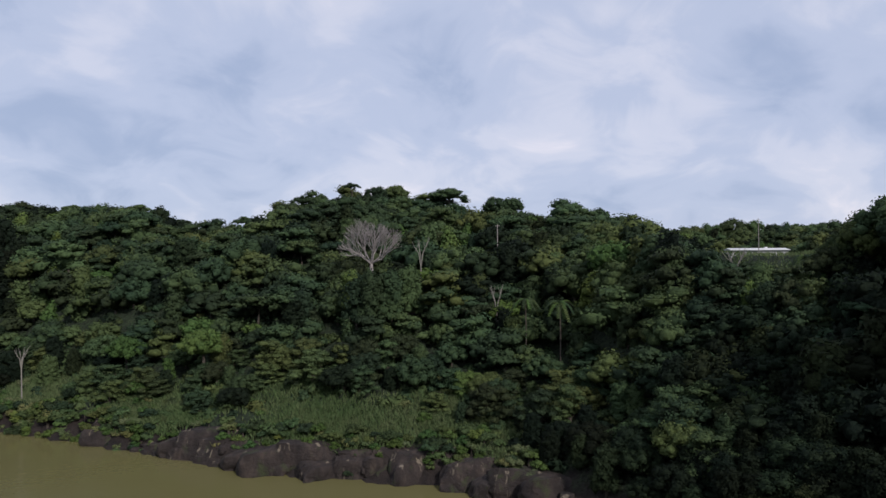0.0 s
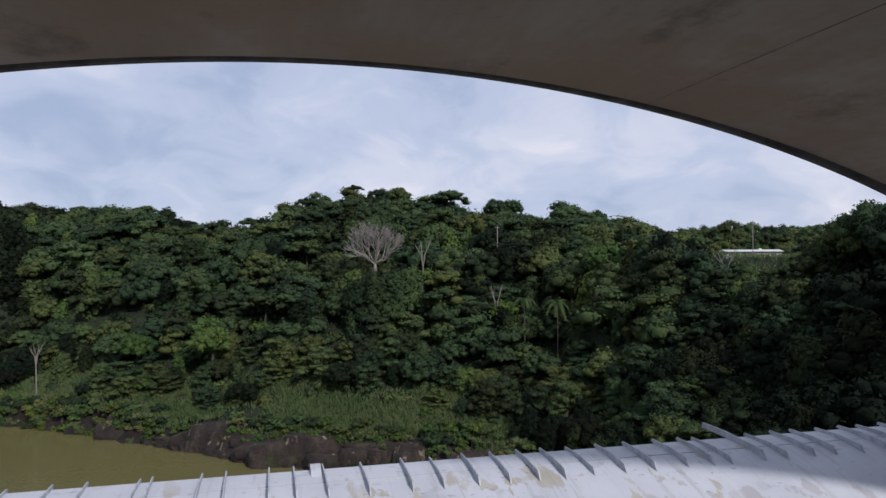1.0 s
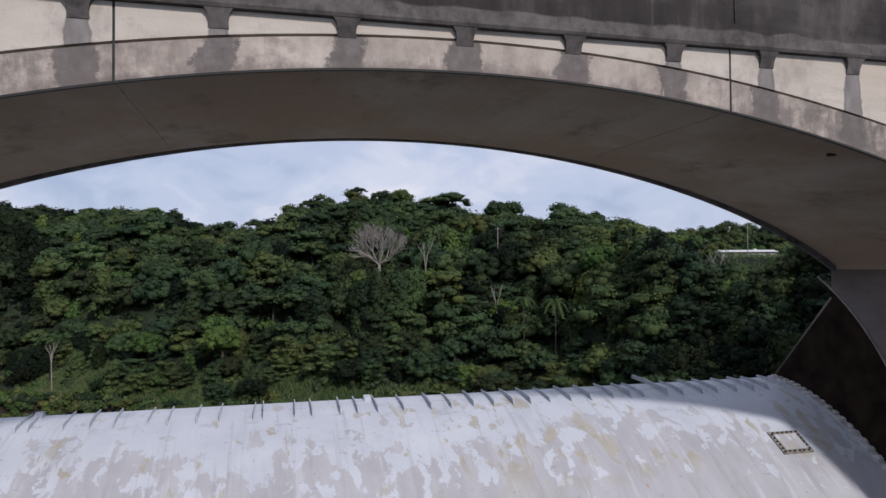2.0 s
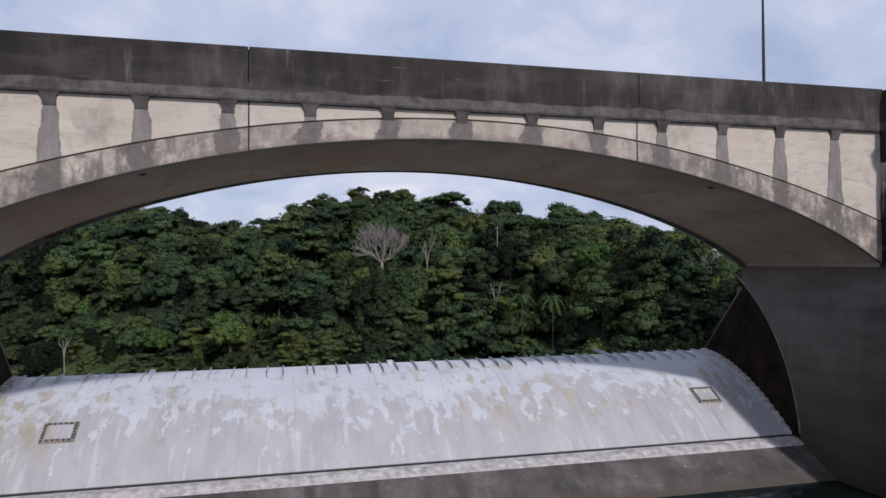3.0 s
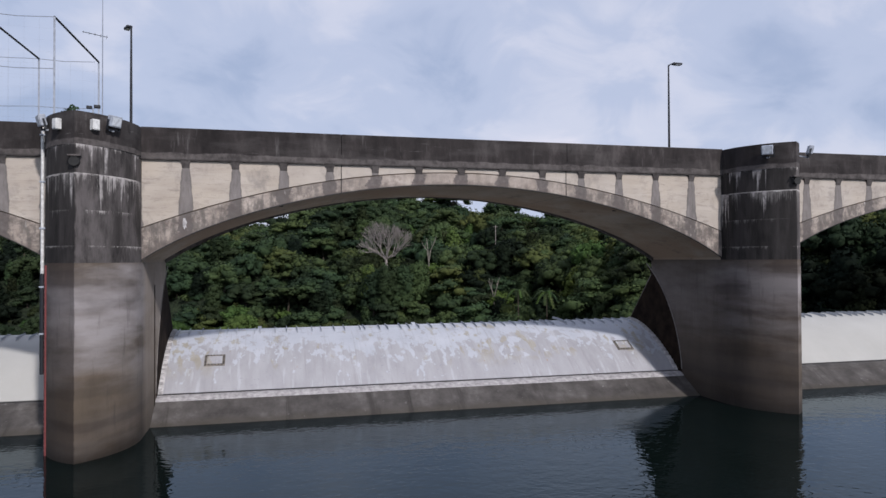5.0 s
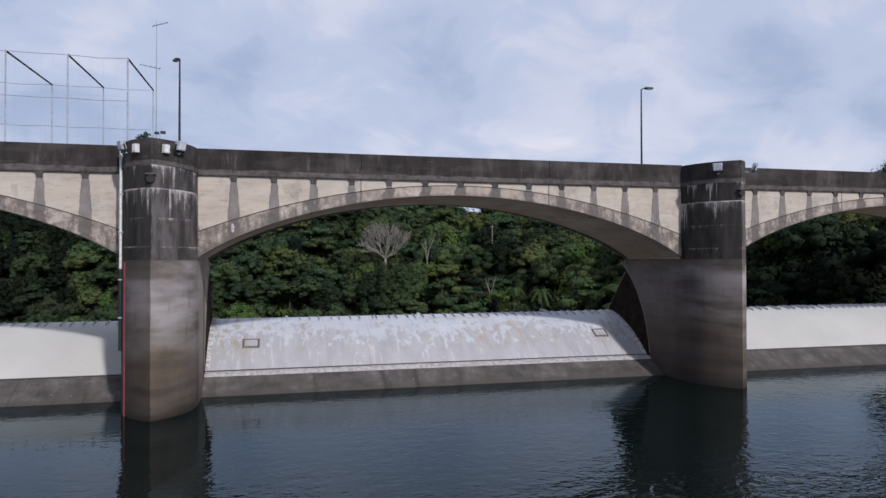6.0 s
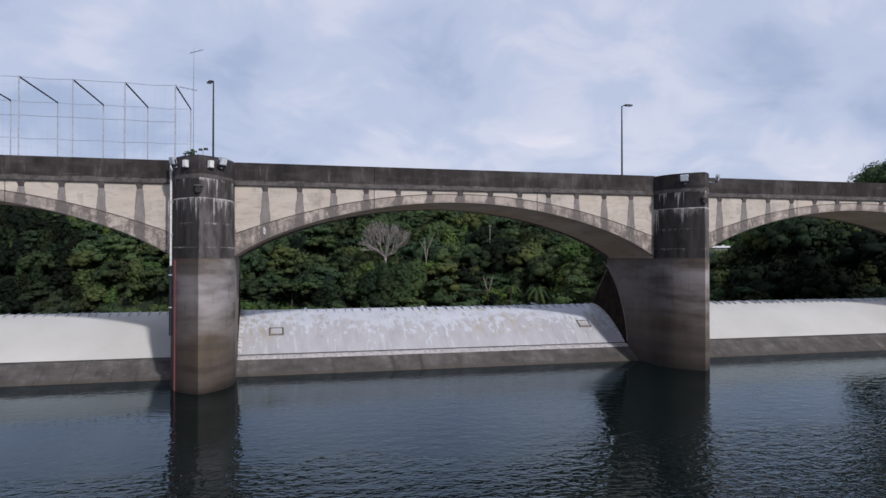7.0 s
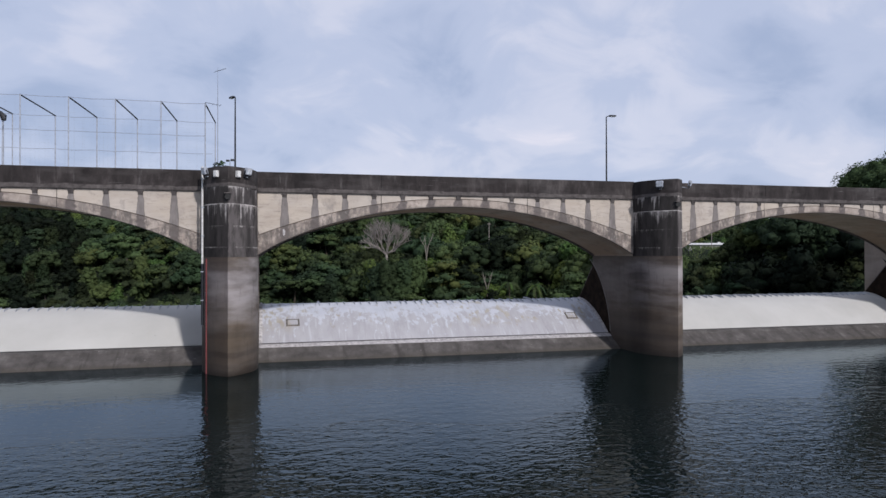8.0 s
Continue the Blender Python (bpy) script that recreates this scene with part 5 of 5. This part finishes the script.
def bare_tree(a, d, top, tall, seed):
    """A thin pale tree with few limbs."""
    rng = random.Random(seed)
    x, y = spot(a, d)
    t = thing("bare_tree", "thin pale-barked tree with few leaves", "tree")
    bm = bmesh.new()
    for k in range(4):
        b = k * 1.7 + rng.uniform(-0.4, 0.4)
        e = Vector((math.cos(b) * tall * 0.3, math.sin(b) * tall * 0.3, tall * rng.uniform(0.8, 1.05)))
        tube(bm, [(0, 0, -1), (e.x * 0.25, e.y * 0.25, tall * 0.4), tuple(e * 0.8), tuple(e)], [0.17, 0.14, 0.09, 0.04], 6)
        f = e * 0.7 + Vector((rng.uniform(-2, 2), rng.uniform(-2, 2), 2.5))
        tube(bm, [tuple(e * 0.6), tuple(f)], [0.10, 0.03], 5)
    tube(bm, [(0.2, 0, height(x, y) - top + tall - 1), (0, 0, -0.9)], [0.26, 0.20], 6)
    part("limbs", bm, M_LIMB, t)
    t.location = (x, y, top - tall)
    return t


bare_tree(-0.033, 246, 17.5, 10, 1)
bare_tree(0.075, 226, 0.8, 9, 2)
bare_tree(0.416, 190, 12.5, 9, 3)
bare_tree(-0.605, 236, -19.0, 7, 4)


def palm(a, d, top, seed):
    rng = random.Random(seed)
    x, y = spot(a, d)
    tall = top - height(x, y)
    t = thing("palm_tree", "tall palm with drooping feathery fronds", "palm tree")
    part("trunk", tubed([(0, 0, -1), (0.2, 0.1, tall * 0.5), (0, 0, tall)], [0.26, 0.2, 0.17], 8), M_BARK, t)
    for k in range(17):
        b, lift = k * 2.4, rng.uniform(0.1, 1.1)
        out = Vector((math.cos(b), math.sin(b), 0))
        bm = bmesh.new()
        pts = []
        for q in range(9):
            s = q / 8
            pts.append(Vector((0, 0, tall)) + out * (5.2 * s) + Vector((0, 0, 4.2 * lift * s - 6.0 * s * s)))
        side = out.cross(Vector((0, 0, 1)))
        for q in range(1, 9):
            for sgn in (-1, 1):
                for h in (0.0, 0.5):
                    p = pts[q - 1].lerp(pts[q], h)
                    tip = p + side * sgn * (1.3 * (1 - 0.5 * q / 8)) + out * 0.35 + Vector((0, 0, -0.4))
                    w = (pts[q] - pts[q - 1]) * 0.2
                    bm.faces.new([bm.verts.new(v) for v in (p - w, p + w, tip)])
        tube(bm, pts, [0.05 - 0.005 * q for q in range(9)], 4)
        part("frond", bm, M_LEAF_Y if k % 3 == 0 else M_LEAF, t)
    t.location = (x, y, height(x, y))
    return t


palm(0.116, 208, -3.0, 1)
palm(0.165, 200, -3.5, 2)
palm(0.515, 168, 9.0, 3)
palm(0.55, 160, 8.0, 4)


# ---- river bank ----
def boulder_mesh(seed, fine=4):
    """A water-worn lump of rock with a few cracks and a level bedding."""
    bm = bmesh.new()
    bmesh.ops.create_icosphere(bm, subdivisions=fine, radius=1.0)
    off = Vector((seed * 7.3, seed * 3.1, seed))
    for v in bm.verts:
        p = v.co.copy()
        blunt = 1.0 / max(abs(p.x), abs(p.y), abs(p.z)) ** 0.6
        crack = abs(noise.noise(Vector((p.x * 1.5, p.y * 1.5, p.z * 0.5)) + off))
        n = noise.noise(p * 0.8 + off) * 0.22 + noise.noise(p * 2.1 + off) * 0.09 + noise.noise(p * 5.0 + off) * 0.035 + noise.noise(p * 11.0 + off) * 0.012 - 0.10 * max(0.0, 1 - crack * 12)
        v.co = p * blunt * (1 + n)
        v.co.z = max(v.co.z, -0.7)
    me = bpy.data.meshes.new("boulder")
    bm.to_mesh(me)
    bm.free()
    me.materials.append(M_ROCK)
    me.shade_smooth()
    me.set_sharp_from_angle(angle=radians(40))
    return me


ROCKS = [boulder_mesh(k) for k in range(1, 7)]
STONES = [boulder_mesh(k, 3) for k in range(11, 15)]


def bank():
    rng = random.Random(8)
    for k in range(24):                              # worn rock faces that rise from the water
        a = -0.47 + 0.64 * k / 23 + rng.uniform(-0.01, 0.01)
        r = rng.uniform(3.0, 6.8) * (1.0 if a > -0.33 else 0.7)
        d = float(shore(a)) + r * 0.65 + rng.uniform(-0.8, 3.0)
        x, y = spot(a, d)
        ob = tagged(new("boulder", ROCKS[rng.randrange(6)]), "dark water-worn rock face at the river's edge", "rock", "rocks of the bank")
        ob.matrix_basis = pose(x, y, -44.4 + rng.uniform(-1.6, 1.0), rng.uniform(-24, 2), rng.uniform(-12, 12), -14 + rng.uniform(-35, 35)) @ Matrix.Diagonal((r * rng.uniform(1.5, 2.4), r * 0.8, r * rng.uniform(0.75, 1.2), 1))
    for a, d, rx, ry, rz, tip in ((0.045, 178, 12, 6.0, 7.6, -20), (0.125, 162, 10.5, 5.5, 4.6, -24), (-0.055, 179, 10, 4.5, 6.0, -10), (-0.185, 184, 10.5, 4.5, 6.2, -8)):
        x, y = spot(a, d)                            # the broad slabs
        ob = tagged(new("boulder", ROCKS[int(abs(a) * 1000) % 6]), "broad brown rock slab sloping into the river", "rock", "rocks of the bank")
        ob.matrix_basis = pose(x, y, -44.8, tip, 4, -20) @ Matrix.Diagonal((rx, ry, rz, 1))
    for k in range(40):                              # smaller stones along the water
        a = -0.5 + (0.68 if k % 2 else 0.18) * rng.random()
        d = float(shore(a)) + rng.uniform(-1.0, 2.0)
        x, y = spot(a, d)
        r = rng.uniform(0.7, 1.7)
        ob = tagged(new("boulder", STONES[rng.randrange(4)]), "dark stone lying at the river's edge", "rock", "rocks of the bank")
        ob.matrix_basis = pose(x, y, max(height(x, y), -45.8) + r * 0.15, rng.uniform(-12, 12), rng.uniform(-12, 12), rng.uniform(0, 360)) @ Matrix.Diagonal((r * rng.uniform(1.0, 1.6), r, r * rng.uniform(0.6, 1.0), 1))
    for k in range(390):
        a = -0.70 + 0.84 * rng.random()
        d = float(shore(a)) + (rng.uniform(2.5, 9) if k % 2 else rng.uniform(8, 30))
        if k % 3 == 1:                               # bushes that reach the water up the river
            a = -0.42 - 0.28 * rng.random()
            d = float(shore(a)) + rng.uniform(-2, 6)
        elif k % 4 == 2:                             # tufts over the edge and in the cracks of the rock
            a = -0.45 + 0.58 * rng.random()
            d = float(shore(a)) + rng.uniform(0.5, 5.5)
        x, y = spot(a, d)
        if -0.24 < a < -0.04 and k % 2 == 0 and rng.random() < 0.65:
            continue
        g = rng.uniform(0.5, 1.25) * (1.35 if a < -0.54 else 1.0)
        z = height(x, y) + (rng.uniform(0.4, 1.8) if k % 2 and a > -0.5 else -0.2)
        kd = SHRUBS[rng.choice((0, 0, 1, 1, 2, 2, 2))]
        kd.plant("shrub", "low leafy shrub on the river bank", pose(x, y, z, 0, 0, rng.uniform(0, 360)) @ Matrix.Diagonal((g * 1.2, g * 1.2, g, 1)), "shrubs of the bank", "shrub")


bank()


def grass():
    rng = np.random.default_rng(4)
    n = 60000
    a = rng.uniform(-0.66, 0.11, n)
    d = shore(a) + rng.uniform(3.0, 36, n)
    xy = np.outer(d, [AHEAD.x, AHEAD.y]) + np.outer(a * d, [ASIDE.x, ASIDE.y])
    h, s, _ = land(xy[:, 0], xy[:, 1])
    patch = np.sin(xy[:, 0] * 0.13) + np.sin(xy[:, 1] * 0.17 + 1) + rng.uniform(-1.2, 1.2, n)
    keep = (s > 1.5) & (s < 40) & (patch > np.interp(s, [1.5, 4, 8], [0.7, -0.2, -0.6]))
    xy, h = xy[keep], (h + np.interp(s, [1.5, 5, 10], [1.6, 1.0, 0.0]) * rng.uniform(0.3, 1.0, n))[keep]
    lawn_a, lawn_d = rng.uniform(0.39, 0.55, 5000), rng.uniform(255, 345, 5000)
    lawn = np.outer(lawn_d, [AHEAD.x, AHEAD.y]) + np.outer(lawn_a * lawn_d, [ASIDE.x, ASIDE.y])
    xy, h = np.vstack([xy, lawn]), np.concatenate([h, land(lawn[:, 0], lawn[:, 1])[0]])
    m = len(h)
    base = np.column_stack([xy, h - 0.1])
    ang = rng.uniform(0, 2 * np.pi, m)
    tall = rng.uniform(0.8, 2.1, m)
    side = np.column_stack([np.cos(ang), np.sin(ang), np.zeros(m)]) * 0.22
    lean = np.column_stack([rng.normal(0, 0.35, (m, 2)), np.ones(m)]) * tall[:, None]
    tri = np.stack([base - side, base + side, base + lean], axis=1).reshape(-1, 3)
    me = mesh_of("grass", tri, np.arange(m * 3).reshape(-1, 3), M_GRASS)
    tagged(new("grass", me), "tall green and straw-coloured grass on the bank", "grass", "", "stuff")


grass()


# ---- lamps, cage and fittings on the bridge ----
DECK_TOP = 13.34


def street_lamp(x, turn, label):
    t = thing("street_lamp", label, "street lamp", "lamps of the bridge")
    part("pole", tubed([(0, 0, 13.4), (0, 0, 18), (0, 0, 21.38)], [0.085, 0.07, 0.05], 10), M_POLE, t, "", 40)
    part("base_bracket", boxed(-0.15, 0.15, -0.15, 0.15, 13.3, 13.75, bevel=0.02), M_POLE, t)
    part("arm", tubed([(0, 0, 21.3), (0.15, 0, 21.44), (0.45, 0, 21.48)], [0.045, 0.04, 0.035], 8), M_POLE, t)
    part("lamp_head", boxed(0.3, 1.0, -0.16, 0.16, 21.42, 21.56, bevel=0.04), M_POLE, t, "flat dark lamp head")
    part("lens", boxed(0.45, 0.92, -0.12, 0.12, 21.395, 21.424, bevel=0.008), M_GLASS, t)
    t.matrix_basis = pose(x, WIDE + 0.6, 0, 0, 0, turn)
    return t


street_lamp(16.98, 0, "tall dark street lamp with a flat head over the parapet")
street_lamp(-BAY / 2, 115, "tall dark street lamp with a flat head over the parapet")


def flood_post(x, y):
    """The shorter lamp inside the cage."""
    t = thing("street_lamp", "short pole with a round-backed dark lamp head", "street lamp", "lamps of the bridge")
    part("pole", tubed([(0, 0, DECK_TOP), (0, 0, 18.6)], [0.08, 0.06], 10), M_GALV, t, "", 40)
    part("lamp_head", tubed([(0.1, -0.1, 18.5), (0.05, -0.05, 18.8), (-0.2, 0, 19.05), (-0.5, 0, 19.0)], [0.16, 0.24, 0.2, 0.05], 10), M_POLE, t, "dark hooded lamp head", 50)
    t.location = (x, y, 0)
    return t


flood_post(-34.1, WIDE - 0.3)


def mesh_cage():
    """Two rows of tubes along the parapets, tied across and along."""
    t = thing("net_cage", "tall cage of thin galvanised posts and wires on the bridge deck", "net cage")
    top, posts, skew = 19.08, [-18.88 - 2.97 * k for k in range(9)], 0.2
    y0, y1 = 0.0, WIDE - 0.05
    tube_front = part("post", tubed([(0, 0, RAIL_Z), (0, 0, top)], 0.05, 6), M_GALV, t)
    tube_front.location = (posts[0], y0, 0)
    beam = part("cross_beam", tubed([(0, y0, top), (skew, y1, top)], 0.05, 6), M_POLE, t, "dark cross beam")
    beam.location.x = posts[0]
    share("post", tube_front.data, t, pose(posts[0] + skew, y1, 0))
    for x in posts[1:]:
        share("post", tube_front.data, t, pose(x, y0, 0))
        share("post", tube_front.data, t, pose(x + skew, y1, 0))
        share("cross_beam", beam.data, t, pose(x, 0, 0))
    rnd = random.Random(2)
    for y, z in ((y0, top), (y0, 16.75), (y1, top), (y1, 16.5)):
        pts = []
        for a, b in zip(posts, posts[1:]):
            pts += [(a, y, z), ((a + b) / 2, y + rnd.uniform(-0.02, 0.02), z - rnd.uniform(0.02, 0.07))]
        part("rail_wire", tubed(pts + [(posts[-1], y, z)], 0.018, 5), M_WIRE, t)
    for y, lo in ((y0, RAIL_Z), (y1, RAIL_Z)):          # the netting's strands
        bm = bmesh.new()
        for k in range(40):
            x = posts[0] + (posts[-1] - posts[0]) * k / 39
            tube(bm, [(x, y, lo), (x, y, top)], 0.002, 3)
        for k in range(1, 9):
            z = lo + (top - lo) * k / 9
            tube(bm, [(posts[0], y, z), (posts[-1], y, z)], 0.002, 3)
        part("netting", bm, M_WIRE, t, "fine grey netting")
    return t


mesh_cage()


def antenna():
    t = thing("antenna_mast", "slim mast with two small aerials beside the cage", "antenna")
    x, y = -18.5, WIDE
    part("mast", tubed([(x, y, RAIL_Z), (x, y, 20.9), (x, y, 23.7)], [0.035, 0.03, 0.012], 6), M_WIRE, t)
    for z, turn, length, rise in ((20.55, 195, 1.0, 0.1), (23.35, 20, 0.7, 0.45)):
        a = radians(turn)
        d = Vector((math.cos(a), math.sin(a), rise))
        s = Vector((-d.y, d.x, 0))
        c = Vector((x, y, z))
        bm = tubed([c - d * 0.25, c + d * length], 0.018, 5)
        for k in range(5):
            p = c + d * (-0.2 + (length + 0.15) * k / 4)
            w = 0.34 - 0.04 * k
            tube(bm, [p - s * w, p + s * w], 0.011, 4)
        part("aerial", bm, M_POLE, t, "small many-rod aerial")
    return t


antenna()


def floodlight(x, y, z, turn, label, arm=0.0):
    t = thing("floodlight", label, "floodlight", "floodlights of the piers")
    part("housing", boxed(-0.28, 0.28, -0.14, 0.12, -0.24, 0.24, bevel=0.04), M_GALV, t, "grey metal housing")
    part("front_glass", boxed(-0.22, 0.22, -0.15, -0.138, -0.18, 0.18, bevel=0.003), M_GLASS, t, "pale reflecting glass")
    bm = boxed(-0.33, -0.29, -0.04, 0.04, -0.34, 0.05)
    box(bm, 0.29, 0.33, -0.04, 0.04, -0.34, 0.05)
    box(bm, -0.33, 0.33, -0.05, 0.05, -0.38, -0.34)
    part("bracket", bm, M_POLE, t)
    if arm:
        part("arm", boxed(-0.06, 0.06, -0.04, arm, -0.44, -0.38), M_GALV, t)
    t.matrix_basis = pose(x, y, z, 14, 0, turn)
    return t


def junction_box(x, y, z, turn):
    t = thing("junction_box", "small white weathered metal box on the pier", "junction box", "boxes of the piers")
    part("case", boxed(-0.15, 0.15, -0.14, 0.1, -0.22, 0.22, bevel=0.02), M_WHITE, t)
    part("lid", boxed(-0.12, 0.12, -0.158, -0.142, -0.18, 0.18, bevel=0.006), M_WHITE, t)
    t.matrix_basis = pose(x, y, z, 0, 0, turn)
    return t


def on_nose(cx, side, f, out=0.0):
    """A place on a pier's nose: side -1 or 1, f from the flank (0) to the sharp edge (1); with the facing in degrees."""
    r = (PW * PW + TIP * TIP) / (2 * PW)
    a = -math.acos((r - PW) / r) * f
    x, y = PW - r + (r + out) * math.cos(a), (r + out) * math.sin(a)
    face = math.degrees(a) + 90
    return cx + side * x, y, face if side > 0 else -face


for cx, side, f, z in ((-BAY / 2, 1, 0.64, 13.98), (-BAY / 2, -1, 0.52, 13.98), (BAY / 2, -1, 0.69, 13.84)):
    x, y, turn = on_nose(cx, side, f, 0.26)
    floodlight(x, y, z, turn, "square grey floodlight bracketed to the pier cap", 0.26)
x, y, turn = on_nose(BAY / 2, 1, 0.55, 0.6)
floodlight(x, y, 13.98, turn, "square grey floodlight on an arm beyond the pier cap", 0.62)
for cx, side, f in ((-BAY / 2, 1, 0.82), (-BAY / 2, -1, 0.78)):
    x, y, turn = on_nose(cx, side, f, 0.08)
    junction_box(x, y, 13.72, turn)


def cctv(x, y, z0, z, turn):
    t = thing("surveillance_camera", "small dark twin lamp on a short stalk", "lamp", "fittings on the pier cap")
    part("stalk", tubed([(0, 0, z0 - z), (0, 0, 0)], 0.03, 6), M_GALV, t)
    part("head", boxed(-0.27, -0.03, -0.08, 0.08, -0.02, 0.12, bevel=0.03), M_POLE, t)
    part("head", boxed(0.03, 0.3, -0.08, 0.08, 0.03, 0.18, bevel=0.03), M_POLE, t)
    t.matrix_basis = pose(x, y, z, 0, 0, turn)
    return t


cctv(-17.15, -0.6, 14.22, 14.9, 10)


def cap_weeds(x, y, seed):
    rng = np.random.default_rng(seed)
    v, f, _ = leaf_cloud(rng, [((0, 0, 0.25), (0.25, 0.25, 0.28))], 60, 0.09)
    t = thing("weed", "small weed growing on the pier cap", "plant", "weeds on the pier")
    part("stem", tubed([(0, 0, -0.02), (0.03, 0, 0.4)], 0.012, 4), M_BARK, t)
    finish(new("leaves", mesh_of("leaves", v, f, M_LEAF)), t)
    t.location = (x, y, 14.22)


cap_weeds(-18.0, -1.2, 1)
cap_weeds(-17.6, -1.9, 2)


# white pipe and red level gauge down the west flank of the nearer pier
gx, gy, _ = on_nose(-BAY / 2, -1, 0.30, 0.10)
pipe = thing("drain_pipe", "white pipe strapped down the side of the pier", "pipe")
part("pipe_run", tubed([(gx, gy, 14.4), (gx, gy, 8.2), (gx, gy, 3.4)], 0.07, 10), M_WHITE, pipe, "", 40)
part("lower_sleeve", tubed([(gx, gy, 7.6), (gx, gy, 3.3)], 0.095, 10), M_POLE, pipe, "dark sleeve on the pipe's foot", 40)
for z in (5, 7, 9.5, 11.5, 13.5):
    part("strap", boxed(gx - 0.1, gx + 0.16, gy - 0.1, gy + 0.1, z, z + 0.07), M_GALV, pipe)
ga, gb, gturn = on_nose(-BAY / 2, -1, 0.46, 0.05)
g = Vector((ga, gb, 0))
gauge = thing("level_gauge", "faded red water level board fixed upright to the pier", "level gauge")
bm = boxed(-0.09, 0.09, -0.03, 0.05, -1.2, 7.95, bevel=0.006)
board = part("board", bm, M_RED, gauge)
bm = bmesh.new()
for k in range(38):
    w = 0.07 if k % 5 == 0 else 0.045
    box(bm, -w, w, -0.038, -0.034, 0.2 + 0.2 * k, 0.235 + 0.2 * k)
part("tick_marks", bm, plain("pale_tick_paint", (0.26, 0.17, 0.15), 0.7), gauge, "row of pale level marks")
gauge.matrix_basis = pose(g.x, g.y, 0, 0, 0, gturn)


# ---- far buildings ----
def low_building():
    t = thing("long_shed", "long low building with a white roof beyond the trees", "building")
    x, y = spot(0.448, 332)
    z = height(x, y)
    part("wall", boxed(-13.5, 13.5, -4, 4, -3.0, 2.0), plain("shaded_wall_paint", (0.30, 0.30, 0.29), 0.8), t)
    roof = prism(bmesh.new(), [(-5, 1.95), (0, 2.9), (5, 1.95), (5, 1.8), (-5, 1.8)], -14, 14)
    part("roof", roof, plain("dull_white_sheet_roof", (0.50, 0.50, 0.49), 0.7), t, "white sheet roof")
    part("roof_vent", boxed(4, 5.2, -0.6, 0.6, 2.6, 3.4), M_WHITE, t)
    top = 14.05
    t.matrix_basis = pose(x, y, top - 2.9, 0, 0, -14)


low_building()


def utility_pole(a, d, top, label):
    x, y = spot(a, d)
    z = height(x, y)
    t = thing("utility_pole", label, "utility pole")
    part("pole", tubed([(0, 0, z - 0.5), (0, 0, top)], [0.2, 0.13], 8), M_PALE_BARK, t)
    part("cross_arm", boxed(-0.9, 0.9, -0.06, 0.06, top - 0.7, top - 0.55), M_PALE_BARK, t)
    t.matrix_basis = pose(x, y, 0, 0, 0, -14)


utility_pole(0.077, 262, 22.5, "pale utility pole standing among the trees")
utility_pole(0.452, 320, 27.5, "pale utility pole beside the long low building")
